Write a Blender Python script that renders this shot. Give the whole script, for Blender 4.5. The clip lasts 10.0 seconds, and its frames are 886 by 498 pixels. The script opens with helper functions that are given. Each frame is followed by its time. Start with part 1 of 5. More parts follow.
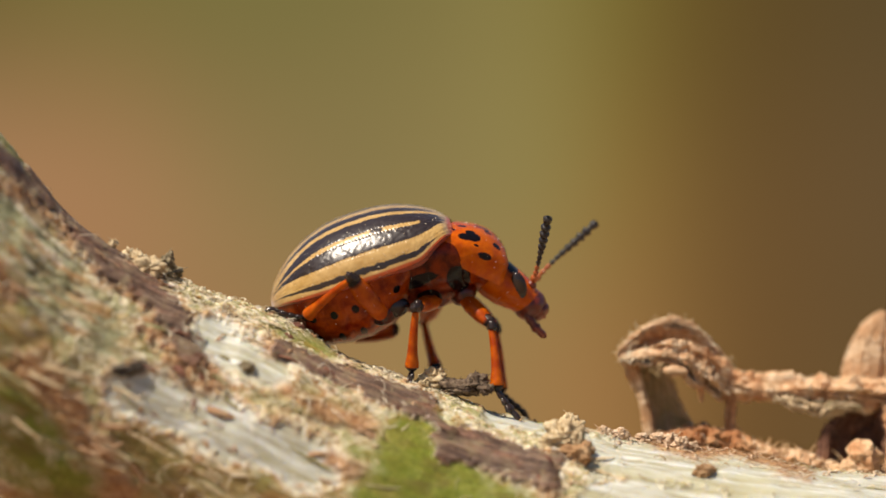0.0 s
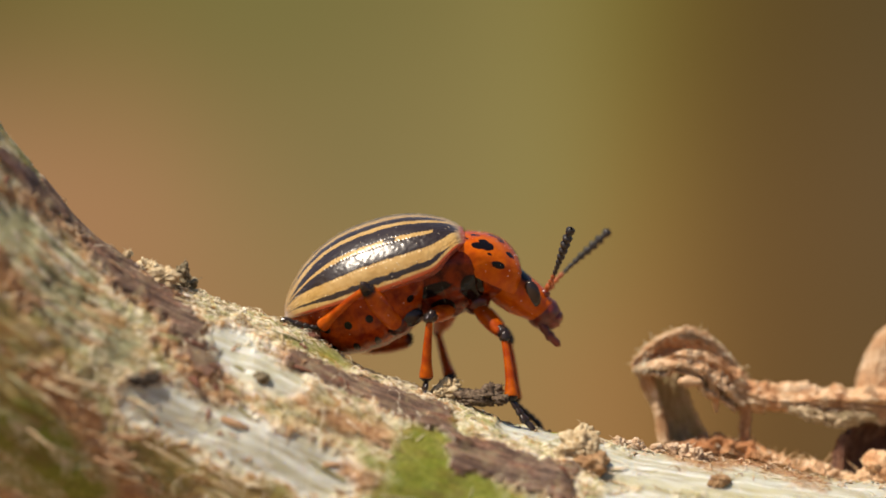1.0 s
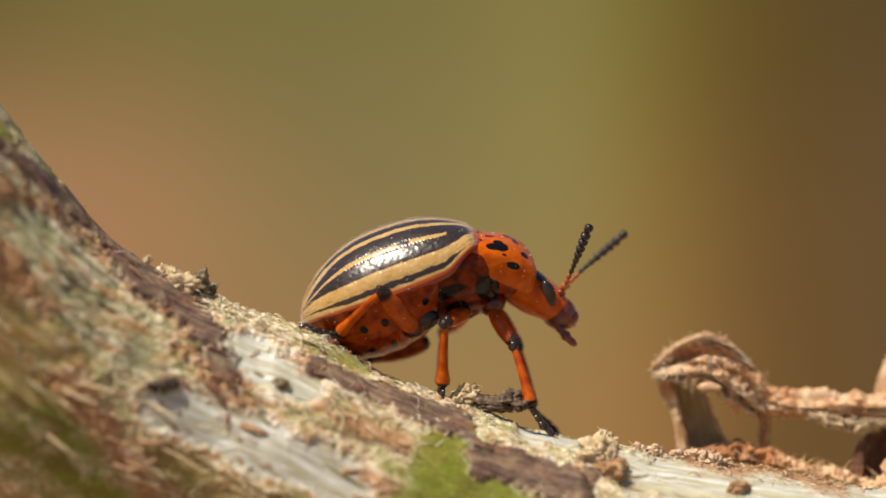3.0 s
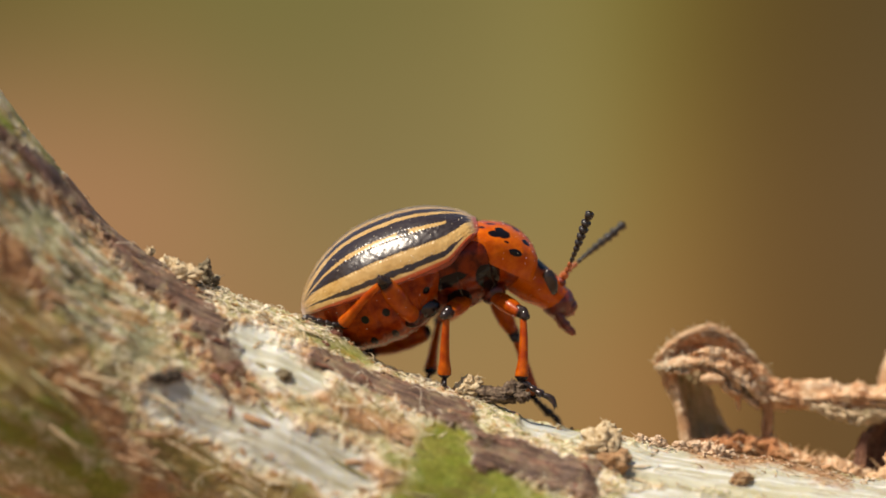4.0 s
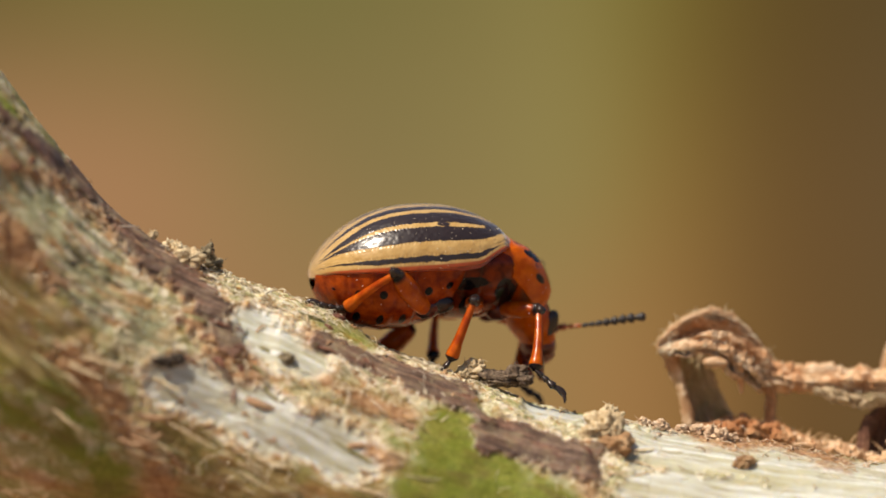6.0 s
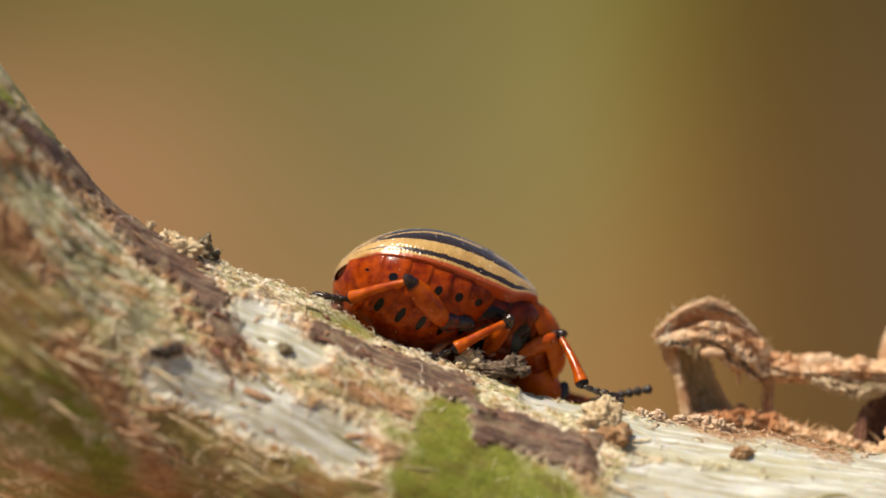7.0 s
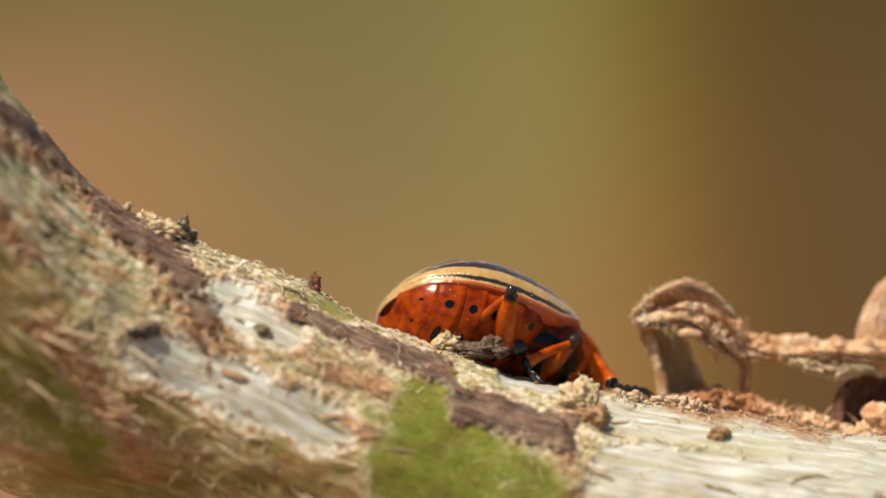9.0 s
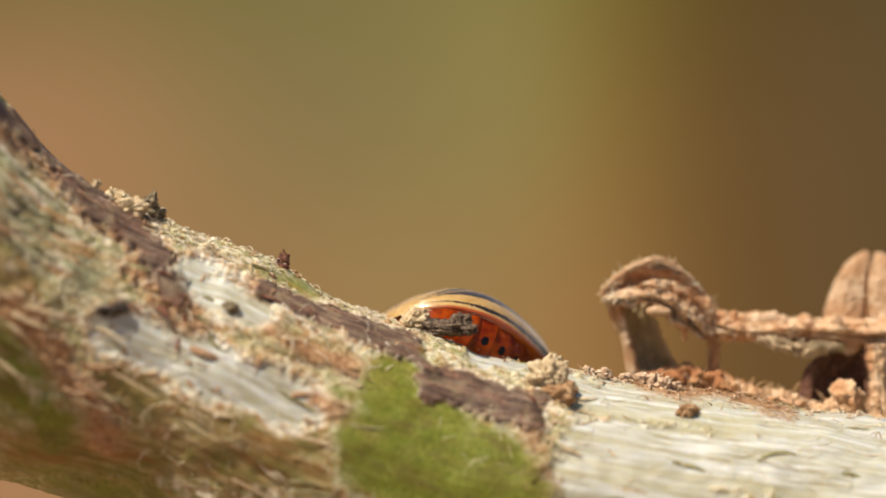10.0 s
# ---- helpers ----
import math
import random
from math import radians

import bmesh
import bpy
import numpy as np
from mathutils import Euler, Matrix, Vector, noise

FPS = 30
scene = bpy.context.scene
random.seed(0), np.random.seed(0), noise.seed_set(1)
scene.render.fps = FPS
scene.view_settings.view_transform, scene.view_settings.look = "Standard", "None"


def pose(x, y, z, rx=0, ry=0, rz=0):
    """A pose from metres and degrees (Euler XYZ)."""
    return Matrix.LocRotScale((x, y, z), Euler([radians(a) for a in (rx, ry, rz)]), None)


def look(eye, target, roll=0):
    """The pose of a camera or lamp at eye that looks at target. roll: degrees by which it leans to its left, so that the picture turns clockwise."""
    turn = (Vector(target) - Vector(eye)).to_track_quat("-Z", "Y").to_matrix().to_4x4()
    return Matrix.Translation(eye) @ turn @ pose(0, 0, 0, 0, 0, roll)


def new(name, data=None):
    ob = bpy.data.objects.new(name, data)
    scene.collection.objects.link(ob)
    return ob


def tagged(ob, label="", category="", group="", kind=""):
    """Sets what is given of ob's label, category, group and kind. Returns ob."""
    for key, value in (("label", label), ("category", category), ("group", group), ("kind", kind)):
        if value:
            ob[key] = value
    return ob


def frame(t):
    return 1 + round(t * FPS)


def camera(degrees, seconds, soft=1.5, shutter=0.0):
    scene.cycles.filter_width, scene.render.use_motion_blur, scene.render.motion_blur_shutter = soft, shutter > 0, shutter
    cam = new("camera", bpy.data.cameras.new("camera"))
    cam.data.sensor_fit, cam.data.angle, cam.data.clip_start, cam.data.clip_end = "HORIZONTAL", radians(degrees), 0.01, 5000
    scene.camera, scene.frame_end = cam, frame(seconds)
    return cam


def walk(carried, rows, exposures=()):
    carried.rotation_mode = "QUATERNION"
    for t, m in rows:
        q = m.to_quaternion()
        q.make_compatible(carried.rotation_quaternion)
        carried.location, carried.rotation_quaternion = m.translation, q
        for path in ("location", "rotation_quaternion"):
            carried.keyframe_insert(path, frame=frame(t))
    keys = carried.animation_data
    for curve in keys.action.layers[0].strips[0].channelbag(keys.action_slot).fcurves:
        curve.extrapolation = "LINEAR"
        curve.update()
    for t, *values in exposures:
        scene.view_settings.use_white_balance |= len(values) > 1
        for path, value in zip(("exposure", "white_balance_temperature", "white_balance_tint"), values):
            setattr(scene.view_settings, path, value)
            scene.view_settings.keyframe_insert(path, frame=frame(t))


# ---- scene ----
# The camera stands on a tripod 11 cm from a leaf beetle and pans a little.
U = 0.00002  # one work unit is a fiftieth of a millimetre
FAR = 5578.5  # camera to the sheet in which places are given, in work units
cam = camera(16.0, 10.0, soft=1.75)
cam.data.dof.use_dof = True
cam.data.dof.focus_distance = 0.1115
cam.data.dof.aperture_fstop = 25.0
PAN = [
    (0.0, 0.0, 0.0), (0.5, 0.1335, 0.0791), (1.0, 0.267, 0.189), (1.5, 0.378, 0.2681), (2.0, 0.4724, 0.323), (2.5, 0.5582, 0.3384),
    (4.0, 0.6681, 0.1417), (4.5, 0.6922, 0.0945), (5.0, 0.7235, -0.0077), (5.5, 0.723, -0.0704), (7.0, 0.6768, -0.3297), (7.5, 0.6296, -0.3615),
    (8.0, 0.6131, -0.456), (8.5, 0.4714, -0.5264), (9.0, 0.267, -0.6758), (9.5, 0.0472, -0.8493), (10.0, -0.2989, -1.0845),
]
walk(cam, [(t, pose(0, -FAR * U, 0, 90 + pitch, 0, yaw)) for t, yaw, pitch in PAN])

# ---- light ----
SUN_FROM = Vector((-0.42, -0.31, 0.85)).normalized()
world = bpy.data.worlds.new("sky")
scene.world = world
world.use_nodes = True
sky = world.node_tree.nodes.new("ShaderNodeTexSky")
sky.sky_type, sky.sun_disc = "NISHITA", False
sky.sun_elevation = math.asin(SUN_FROM.z)
sky.sun_rotation = math.atan2(SUN_FROM.x, SUN_FROM.y)
back = world.node_tree.nodes["Background"]
back.inputs["Strength"].default_value = 0.065
world.node_tree.links.new(sky.outputs[0], back.inputs[0])
sun = new("sun", bpy.data.lights.new("sun", "SUN"))
sun.data.energy, sun.data.angle, sun.data.color = 5.5, radians(0.6), (1.0, 0.87, 0.715)
sun.matrix_basis = look(SUN_FROM, (0, 0, 0))
scene.view_settings.exposure = 0.0


# ---- arithmetic ----
def at(h, v, d=0.0):
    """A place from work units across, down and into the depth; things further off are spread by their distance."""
    k = 1 + d / FAR
    return np.array([(h - 784) * k, d, (441 - v) * k])


def grain(p, seed=0):
    """Smooth value noise, -1 to 1, at the points p (n, 3)."""
    p = np.asarray(p, float)
    i = np.floor(p).astype(np.int64)
    f = p - i
    f = f * f * (3 - 2 * f)
    out = np.zeros(len(p))
    for a in (0, 1):
        for b in (0, 1):
            for c in (0, 1):
                n = (i[:, 0] + a) * 374761393 + (i[:, 1] + b) * 668265263 + (i[:, 2] + c) * 1274126177 + seed * 974711
                n = (n ^ (n >> 13)) * 1274126177 & 0xFFFFFFFF
                n = (n ^ (n >> 16)) & 0xFFFF
                w = (f[:, 0] if a else 1 - f[:, 0]) * (f[:, 1] if b else 1 - f[:, 1]) * (f[:, 2] if c else 1 - f[:, 2])
                out += w * (n / 32767.5 - 1)
    return out


def fbm(p, size, octaves=4, seed=0):
    out, amp = np.zeros(len(p)), 1.0
    for k in range(octaves):
        out += amp * grain(np.asarray(p) / size, seed + k)
        size, amp = size / 2.03, amp * 0.55
    return out / 1.8


def smooth(a, b, x):
    t = np.clip((x - a) / (b - a), 0, 1)
    return t * t * (3 - 2 * t)


def curve(points, n):
    """n places along a smooth line through the points."""
    p = np.asarray(points, float)
    p = np.vstack([2 * p[0] - p[1], p, 2 * p[-1] - p[-2]])
    s = np.linspace(0, len(p) - 3 - 1e-6, n)
    i = s.astype(int)
    f = (s - i)[:, None]
    a, b, c, d = p[i], p[i + 1], p[i + 2], p[i + 3]
    return 0.5 * (2 * b + (c - a) * f + (2 * a - 5 * b + 4 * c - d) * f ** 2 + (3 * b - a - 3 * c + d) * f ** 3)


def grid(p, round_u=False, round_v=False):
    """Vertices and quads of a grid of places (n, m, 3)."""
    n, m = p.shape[:2]
    iu, iv = np.meshgrid(np.arange(n if round_u else n - 1), np.arange(m if round_v else m - 1), indexing="ij")
    ju, jv = (iu + 1) % n, (iv + 1) % m
    q = np.stack([iu * m + iv, ju * m + iv, ju * m + jv, iu * m + jv], -1).reshape(-1, 4)
    return p.reshape(-1, 3), q


def tube(path, radii, sides=8, flat=1.0, up=(0, 0, 1)):
    """A round or flattened tube along a path."""
    path, radii = np.asarray(path, float), np.asarray(radii, float)
    way = np.gradient(path, axis=0)
    way /= np.linalg.norm(way, axis=1)[:, None] + 1e-9
    side = np.cross(way, up)
    side /= np.linalg.norm(side, axis=1)[:, None] + 1e-6
    top = np.cross(side, way)
    a = np.linspace(0, 2 * np.pi, sides, endpoint=False)
    r = radii[:, None, None]
    p = path[:, None] + r * (np.cos(a)[None, :, None] * side[:, None] + flat * np.sin(a)[None, :, None] * top[:, None])
    return grid(p, round_v=True)


def blob(centre, radii, n=24, m=16, rough=0.0, seed=0):
    a, b = np.linspace(0, 2 * np.pi, n, endpoint=False), np.linspace(0.02, np.pi - 0.02, m)
    A, B = np.meshgrid(a, b, indexing="ij")
    p = np.stack([np.cos(A) * np.sin(B), np.sin(A) * np.sin(B), np.cos(B)], -1)
    if rough:
        q = p.reshape(-1, 3) + seed * 7.3
        p = p * (1 + rough * (fbm(q, 0.7, 5, seed) + 0.5 - 1.4 * np.abs(fbm(q, 0.5, 4, seed + 9))).reshape(n, m, 1))
    return grid(p * np.asarray(radii) + np.asarray(centre), round_u=True)


SIZE = 1.0  # growth of what is being built


def mesh(name, pieces, material, marks=None, flat=False):
    """One mesh, in metres, from (vertices, quads) pieces given in work units. marks: named values at the vertices."""
    vs, fs, base = [], [], 0
    for v, q in pieces:
        vs.append(v), fs.append(q + base)
        base += len(v)
    v, q = np.vstack(vs), np.vstack(fs)
    me = bpy.data.meshes.new(name)
    me.vertices.add(len(v))
    me.vertices.foreach_set("co", (v * U * SIZE).astype(np.float32).ravel())
    me.loops.add(q.size)
    me.loops.foreach_set("vertex_index", q.astype(np.int32).ravel())
    me.polygons.add(len(q))
    me.polygons.foreach_set("loop_start", np.arange(0, q.size, q.shape[1], dtype=np.int32))
    me.update(calc_edges=True)
    me.validate()
    if not flat:
        me.polygons.foreach_set("use_smooth", np.ones(len(me.polygons), bool))
    for key, values in (marks or {}).items():
        layer = me.attributes.new(key, "FLOAT", "POINT")
        layer.data.foreach_set("value", np.asarray(values, np.float32))
    me.materials.append(material)
    return me


def part(name, pieces, material, parent=None, label="", marks=None, place=None, flat=False):
    """One mesh object under a thing or under a part."""
    ob = new(name, mesh(name, pieces, material, marks, flat))
    ob.parent = parent
    if place is not None:
        ob.matrix_basis = place
    return tagged(ob, label) if label else ob


# ---- materials ----
def material(name):
    m = bpy.data.materials.new(name)
    m.use_nodes = True
    tree = m.node_tree
    return m, tree, tree.nodes["Principled BSDF"]


def node(tree, kind, **values):
    n = tree.nodes.new(kind)
    for key, value in values.items():
        n.inputs[key.replace("_", " ")].default_value = value
    return n


def noise_node(tree, per_mm, detail=4.0, rough=0.55):
    """Noise whose features are about 1 / per_mm millimetres across."""
    place = tree.nodes.new("ShaderNodeTexCoord")
    n = node(tree, "ShaderNodeTexNoise", Scale=per_mm * 1000, Detail=detail, Roughness=rough)
    tree.links.new(place.outputs["Object"], n.inputs["Vector"])
    return n.outputs["Fac"]


def ramp(tree, value, stops):
    r = tree.nodes.new("ShaderNodeValToRGB")
    e = r.color_ramp.elements
    while len(e) < len(stops):
        e.new(0.5)
    for s, (where, colour) in zip(e, stops):
        s.position, s.color = where, (*colour, 1)
    tree.links.new(value, r.inputs[0])
    return r.outputs[0]


def mixed(tree, factor, a, b, blend="MIX"):
    n = tree.nodes.new("ShaderNodeMix")
    n.data_type, n.blend_type = "RGBA", blend
    for socket, value in ((n.inputs[0], factor), (n.inputs[6], a), (n.inputs[7], b)):
        if isinstance(value, (int, float)):
            socket.default_value = value
        elif isinstance(value, tuple):
            socket.default_value = (*value, 1)
        else:
            tree.links.new(value, socket)
    return n.outputs[2]


def mark(tree, name):
    n = tree.nodes.new("ShaderNodeAttribute")
    n.attribute_name = name
    return n.outputs["Fac"]


def relief(tree, shader, height, depth_mm, strength=1.0):
    b = node(tree, "ShaderNodeBump", Strength=strength, Distance=depth_mm / 1000)
    tree.links.new(height, b.inputs["Height"])
    tree.links.new(b.outputs[0], shader.inputs["Normal"])


def chitin(name, light, dark, black=(0.007, 0.005, 0.006), rough=0.28, sheen=0.42, rim=None, coat=0.3, flesh=0.0, dust=0.0, bumps=0.45):
    """Shell of an insect: two tones, black where the mark says so, fine pits, and a glossy coat."""
    m, t, s = material(name)
    tone = mixed(t, ramp(t, noise_node(t, 2.2), [(0.35, (0, 0, 0)), (0.65, (1, 1, 1))]), light, dark)
    fine = noise_node(t, 22.0, 3)
    tone = mixed(t, ramp(t, fine, [(0.3, (0, 0, 0)), (0.75, (0.35, 0.35, 0.35))]), tone, dark)
    if rim:
        tone = mixed(t, mark(t, "rim"), tone, rim)
    edge = ramp(t, mark(t, "mark"), [(0.40, (0, 0, 0)), (0.60, (1, 1, 1))])
    t.links.new(mixed(t, edge, tone, black), s.inputs["Base Color"])
    s.inputs["Roughness"].default_value = rough
    s.inputs["Specular IOR Level"].default_value = sheen
    s.inputs["Coat Weight"].default_value = coat
    s.inputs["Coat Roughness"].default_value = 0.10 if coat < 0.5 else 0.34
    s.inputs["Subsurface Weight"].default_value = flesh
    s.inputs["Subsurface Radius"].default_value = (1.0, 0.35, 0.08)
    s.inputs["Subsurface Scale"].default_value = 0.0003
    # the dust weight adds a pale bluish edge sheen imitating reflected sky
    s.inputs["Sheen Weight"].default_value = dust
    s.inputs["Sheen Roughness"].default_value = 0.35
    s.inputs["Sheen Tint"].default_value = (0.85, 0.88, 1.0, 1)
    relief(t, s, mixed(t, 0.5, fine, noise_node(t, 9.0, 2)), 0.016, bumps)
    return m


SHELL = chitin("elytra shell", (0.62, 0.415, 0.155), (0.50, 0.30, 0.085), (0.022, 0.012, 0.010), 0.30, 0.55, rim=(0.40, 0.058, 0.003), coat=0.65, dust=0.35)
ORANGE = chitin("orange chitin", (0.66, 0.145, 0.002), (0.46, 0.062, 0.001), rough=0.17, sheen=0.2, coat=0.12, bumps=0.6)
# orange darkened for the underside: shade below the wing cases is in the colour
BELLY = chitin("shaded belly chitin", (0.41, 0.062, 0.001), (0.15, 0.012, 0.001), rough=0.16, sheen=0.18, coat=0.12, bumps=0.5)
LEG = chitin("leg chitin", (0.56, 0.120, 0.002), (0.32, 0.042, 0.001), rough=0.27, sheen=0.22, coat=0.15)
# darker still, with the shadow under the wing cases put into the tone
CHEST = chitin("shaded chest chitin", (0.23, 0.028, 0.001), (0.05, 0.005, 0.001), rough=0.13, sheen=0.2, coat=0.10, bumps=0.3)
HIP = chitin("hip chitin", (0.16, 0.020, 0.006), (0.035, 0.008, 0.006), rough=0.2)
MOUTH = chitin("reddish brown chitin", (0.22, 0.035, 0.015), (0.10, 0.018, 0.012), rough=0.3)
BLACK = chitin("black chitin", (0.016, 0.012, 0.012), (0.035, 0.020, 0.014), rough=0.22)


def stem_material():
    """Gnawed stalk: pale fibrous flesh, bare pith, green skin and dry bark, each where the stem's marks say."""
    m, t, s = material("gnawed stem")
    spread = t.nodes.new("ShaderNodeCombineXYZ")
    t.links.new(mark(t, "run"), spread.inputs[0])
    t.links.new(mark(t, "round"), spread.inputs[1])

    def streaks(squeeze, per_mm, rough=0.6):
        """Fine lines along the stem."""
        turn = t.nodes.new("ShaderNodeMapping")
        turn.inputs["Scale"].default_value = (squeeze, 1, 1)
        t.links.new(spread.outputs[0], turn.inputs["Vector"])
        n = node(t, "ShaderNodeTexNoise", Scale=per_mm, Detail=5.0, Roughness=rough, Distortion=0.25)
        t.links.new(turn.outputs[0], n.inputs["Vector"])
        return n.outputs["Fac"]
    streak, thread = streaks(0.10, 5.0), streaks(0.22, 9.0, 0.7)
    coarse, fine = streaks(0.42, 1.5), noise_node(t, 7.0, 5, 0.68)
    knit = mixed(t, 0.5, thread, fine)
    flesh = ramp(t, knit, [(0.34, (0.10, 0.050, 0.014)), (0.45, (0.29, 0.18, 0.072)), (0.54, (0.53, 0.41, 0.20)), (0.64, (0.80, 0.71, 0.47))])
    mossy = ramp(t, knit, [(0.34, (0.11, 0.088, 0.028)), (0.45, (0.27, 0.245, 0.095)), (0.55, (0.46, 0.42, 0.22)), (0.66, (0.80, 0.75, 0.56))])
    tan = ramp(t, knit, [(0.34, (0.12, 0.042, 0.012)), (0.46, (0.37, 0.165, 0.052)), (0.62, (0.66, 0.41, 0.18))])
    cream = ramp(t, knit, [(0.32, (0.32, 0.23, 0.11)), (0.44, (0.66, 0.57, 0.38)), (0.56, (0.86, 0.80, 0.64))])
    flesh = mixed(t, ramp(t, coarse, [(0.42, (0, 0, 0)), (0.50, (1, 1, 1))]), flesh, mossy)
    other = streaks(0.38, 2.5, 0.65)
    flesh = mixed(t, ramp(t, other, [(0.55, (0, 0, 0)), (0.60, (0.9, 0.9, 0.9))]), flesh, tan)
    flesh = mixed(t, ramp(t, noise_node(t, 1.9, 6, 0.72), [(0.50, (0, 0, 0)), (0.57, (0.92, 0.92, 0.92))]), flesh, cream)
    flesh = mixed(t, ramp(t, streaks(0.5, 2.1, 0.6), [(0.52, (0, 0, 0)), (0.62, (0.7, 0.7, 0.7))]), flesh, ramp(t, knit, [(0.34, (0.10, 0.095, 0.015)), (0.5, (0.26, 0.26, 0.075)), (0.66, (0.50, 0.49, 0.24))]))
    pith = ramp(t, streak, [(0.32, (0.37, 0.33, 0.21)), (0.43, (0.49, 0.475, 0.37)), (0.53, (0.575, 0.59, 0.525)), (0.66, (0.80, 0.805, 0.76))])
    pith = mixed(t, ramp(t, other, [(0.54, (0, 0, 0)), (0.70, (0.45, 0.45, 0.45))]), pith, (0.46, 0.44, 0.22))
    pith = mixed(t, ramp(t, streaks(0.05, 1.3, 0.5), [(0.52, (0, 0, 0)), (0.62, (0.45, 0.45, 0.45))]), pith, (0.45, 0.41, 0.20))
    green = ramp(t, fine, [(0.28, (0.075, 0.105, 0.005)), (0.5, (0.18, 0.21, 0.015)), (0.75, (0.34, 0.35, 0.07))])
    green = mixed(t, ramp(t, other, [(0.45, (0, 0, 0)), (0.65, (0.5, 0.5, 0.5))]), green, (0.19, 0.15, 0.02))
    green = mixed(t, ramp(t, coarse, [(0.50, (0, 0, 0)), (0.66, (0.6, 0.6, 0.6))]), green, (0.13, 0.085, 0.02))
    bark = ramp(t, mixed(t, 0.30, streaks(0.10, 5.0, 0.7), fine), [(0.33, (0.024, 0.012, 0.008)), (0.43, (0.078, 0.043, 0.028)), (0.53, (0.165, 0.105, 0.072)), (0.66, (0.40, 0.29, 0.20))])
    bark = mixed(t, ramp(t, noise_node(t, 1.6, 4, 0.6), [(0.52, (0, 0, 0)), (0.66, (0.7, 0.7, 0.7))]), bark, (0.30, 0.24, 0.14))
    bark = mixed(t, ramp(t, streaks(0.30, 1.9, 0.65), [(0.50, (0, 0, 0)), (0.62, (0.75, 0.75, 0.75))]), bark, ramp(t, knit, [(0.36, (0.085, 0.030, 0.018)), (0.52, (0.24, 0.115, 0.072)), (0.64, (0.46, 0.29, 0.19))]))
    rust = ramp(t, knit, [(0.34, (0.11, 0.042, 0.014)), (0.47, (0.33, 0.165, 0.070)), (0.62, (0.60, 0.41, 0.22))])
    amber = ramp(t, streak, [(0.32, (0.16, 0.095, 0.025)), (0.48, (0.29, 0.205, 0.068)), (0.66, (0.50, 0.41, 0.20))])
    amber = mixed(t, ramp(t, noise_node(t, 0.9, 4, 0.6), [(0.48, (0, 0, 0)), (0.60, (0.65, 0.65, 0.65))]), amber, (0.17, 0.165, 0.030))
    amber = mixed(t, ramp(t, streaks(0.3, 1.4, 0.6), [(0.52, (0, 0, 0)), (0.62, (0.7, 0.7, 0.7))]), amber, (0.27, 0.115, 0.030))
    fringe = mixed(t, ramp(t, noise_node(t, 2.6, 5, 0.7), [(0.44, (0, 0, 0)), (0.54, (1, 1, 1))]), tan, cream)
    moss = ramp(t, knit, [(0.34, (0.12, 0.11, 0.042)), (0.46, (0.26, 0.255, 0.125)), (0.57, (0.41, 0.405, 0.255)), (0.70, (0.74, 0.71, 0.54))])
    moss = mixed(t, ramp(t, streaks(0.30, 1.8, 0.65), [(0.50, (0, 0, 0)), (0.58, (0.75, 0.75, 0.75))]), moss, tan)
    moss = mixed(t, ramp(t, streaks(0.25, 2.3, 0.65), [(0.53, (0, 0, 0)), (0.60, (0.8, 0.8, 0.8))]), moss, cream)
    tone = flesh
    # clefts also get a dark brown that puts crevice shade into the colour
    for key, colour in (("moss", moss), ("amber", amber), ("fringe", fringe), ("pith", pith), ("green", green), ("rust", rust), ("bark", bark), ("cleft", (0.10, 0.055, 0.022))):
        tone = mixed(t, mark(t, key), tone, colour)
    t.links.new(tone, s.inputs["Base Color"])
    wet = mixed(t, mark(t, "pith"), (0.75, 0.75, 0.75), (0.38, 0.38, 0.38))
    wet = mixed(t, mark(t, "green"), wet, (0.42, 0.42, 0.42))
    t.links.new(wet, s.inputs["Roughness"])
    s.inputs["Subsurface Weight"].default_value = 0.35
    s.inputs["Subsurface Radius"].default_value = (1.0, 0.8, 0.4)
    s.inputs["Subsurface Scale"].default_value = 0.0004
    height = mixed(t, 0.6, fine, thread)
    relief(t, s, mixed(t, mark(t, "pith"), height, mixed(t, 0.75, height, (0.5, 0.5, 0.5))), 0.055, 0.40)
    return m


def plant_material(name, low, mid, high, per_mm=8.0, rough=0.8, depth=0.05):
    m, t, s = material(name)
    fine = noise_node(t, per_mm, 5, 0.65)
    tone = ramp(t, fine, [(0.28, low), (0.5, mid), (0.72, high)])
    t.links.new(tone, s.inputs["Base Color"])
    s.inputs["Roughness"].default_value = rough
    relief(t, s, fine, depth, 0.7)
    return m


STEM = stem_material()
FIBRE = plant_material("pale fibre", (0.58, 0.46, 0.28), (0.76, 0.68, 0.50), (0.86, 0.82, 0.70), 2.0)
RUSTY = plant_material("rusty fibre", (0.20, 0.10, 0.04), (0.42, 0.25, 0.12), (0.64, 0.46, 0.27), 2.0)
CRUMB = plant_material("dark crumb", (0.030, 0.018, 0.010), (0.11, 0.072, 0.045), (0.34, 0.26, 0.17), 6.0)
DARKCRUMB = plant_material("black-brown crumb", (0.012, 0.008, 0.005), (0.032, 0.021, 0.013), (0.09, 0.06, 0.04), 6.0)
REDBARK = plant_material("red-brown bark", (0.05, 0.016, 0.008), (0.17, 0.062, 0.034), (0.36, 0.18, 0.115), 3.0)
OLIVE = plant_material("olive fibre", (0.15, 0.125, 0.045), (0.29, 0.26, 0.115), (0.47, 0.43, 0.26), 2.0)
PINKISH = plant_material("pinkish bark", (0.22, 0.11, 0.05), (0.40, 0.24, 0.13), (0.64, 0.46, 0.29), 3.0)
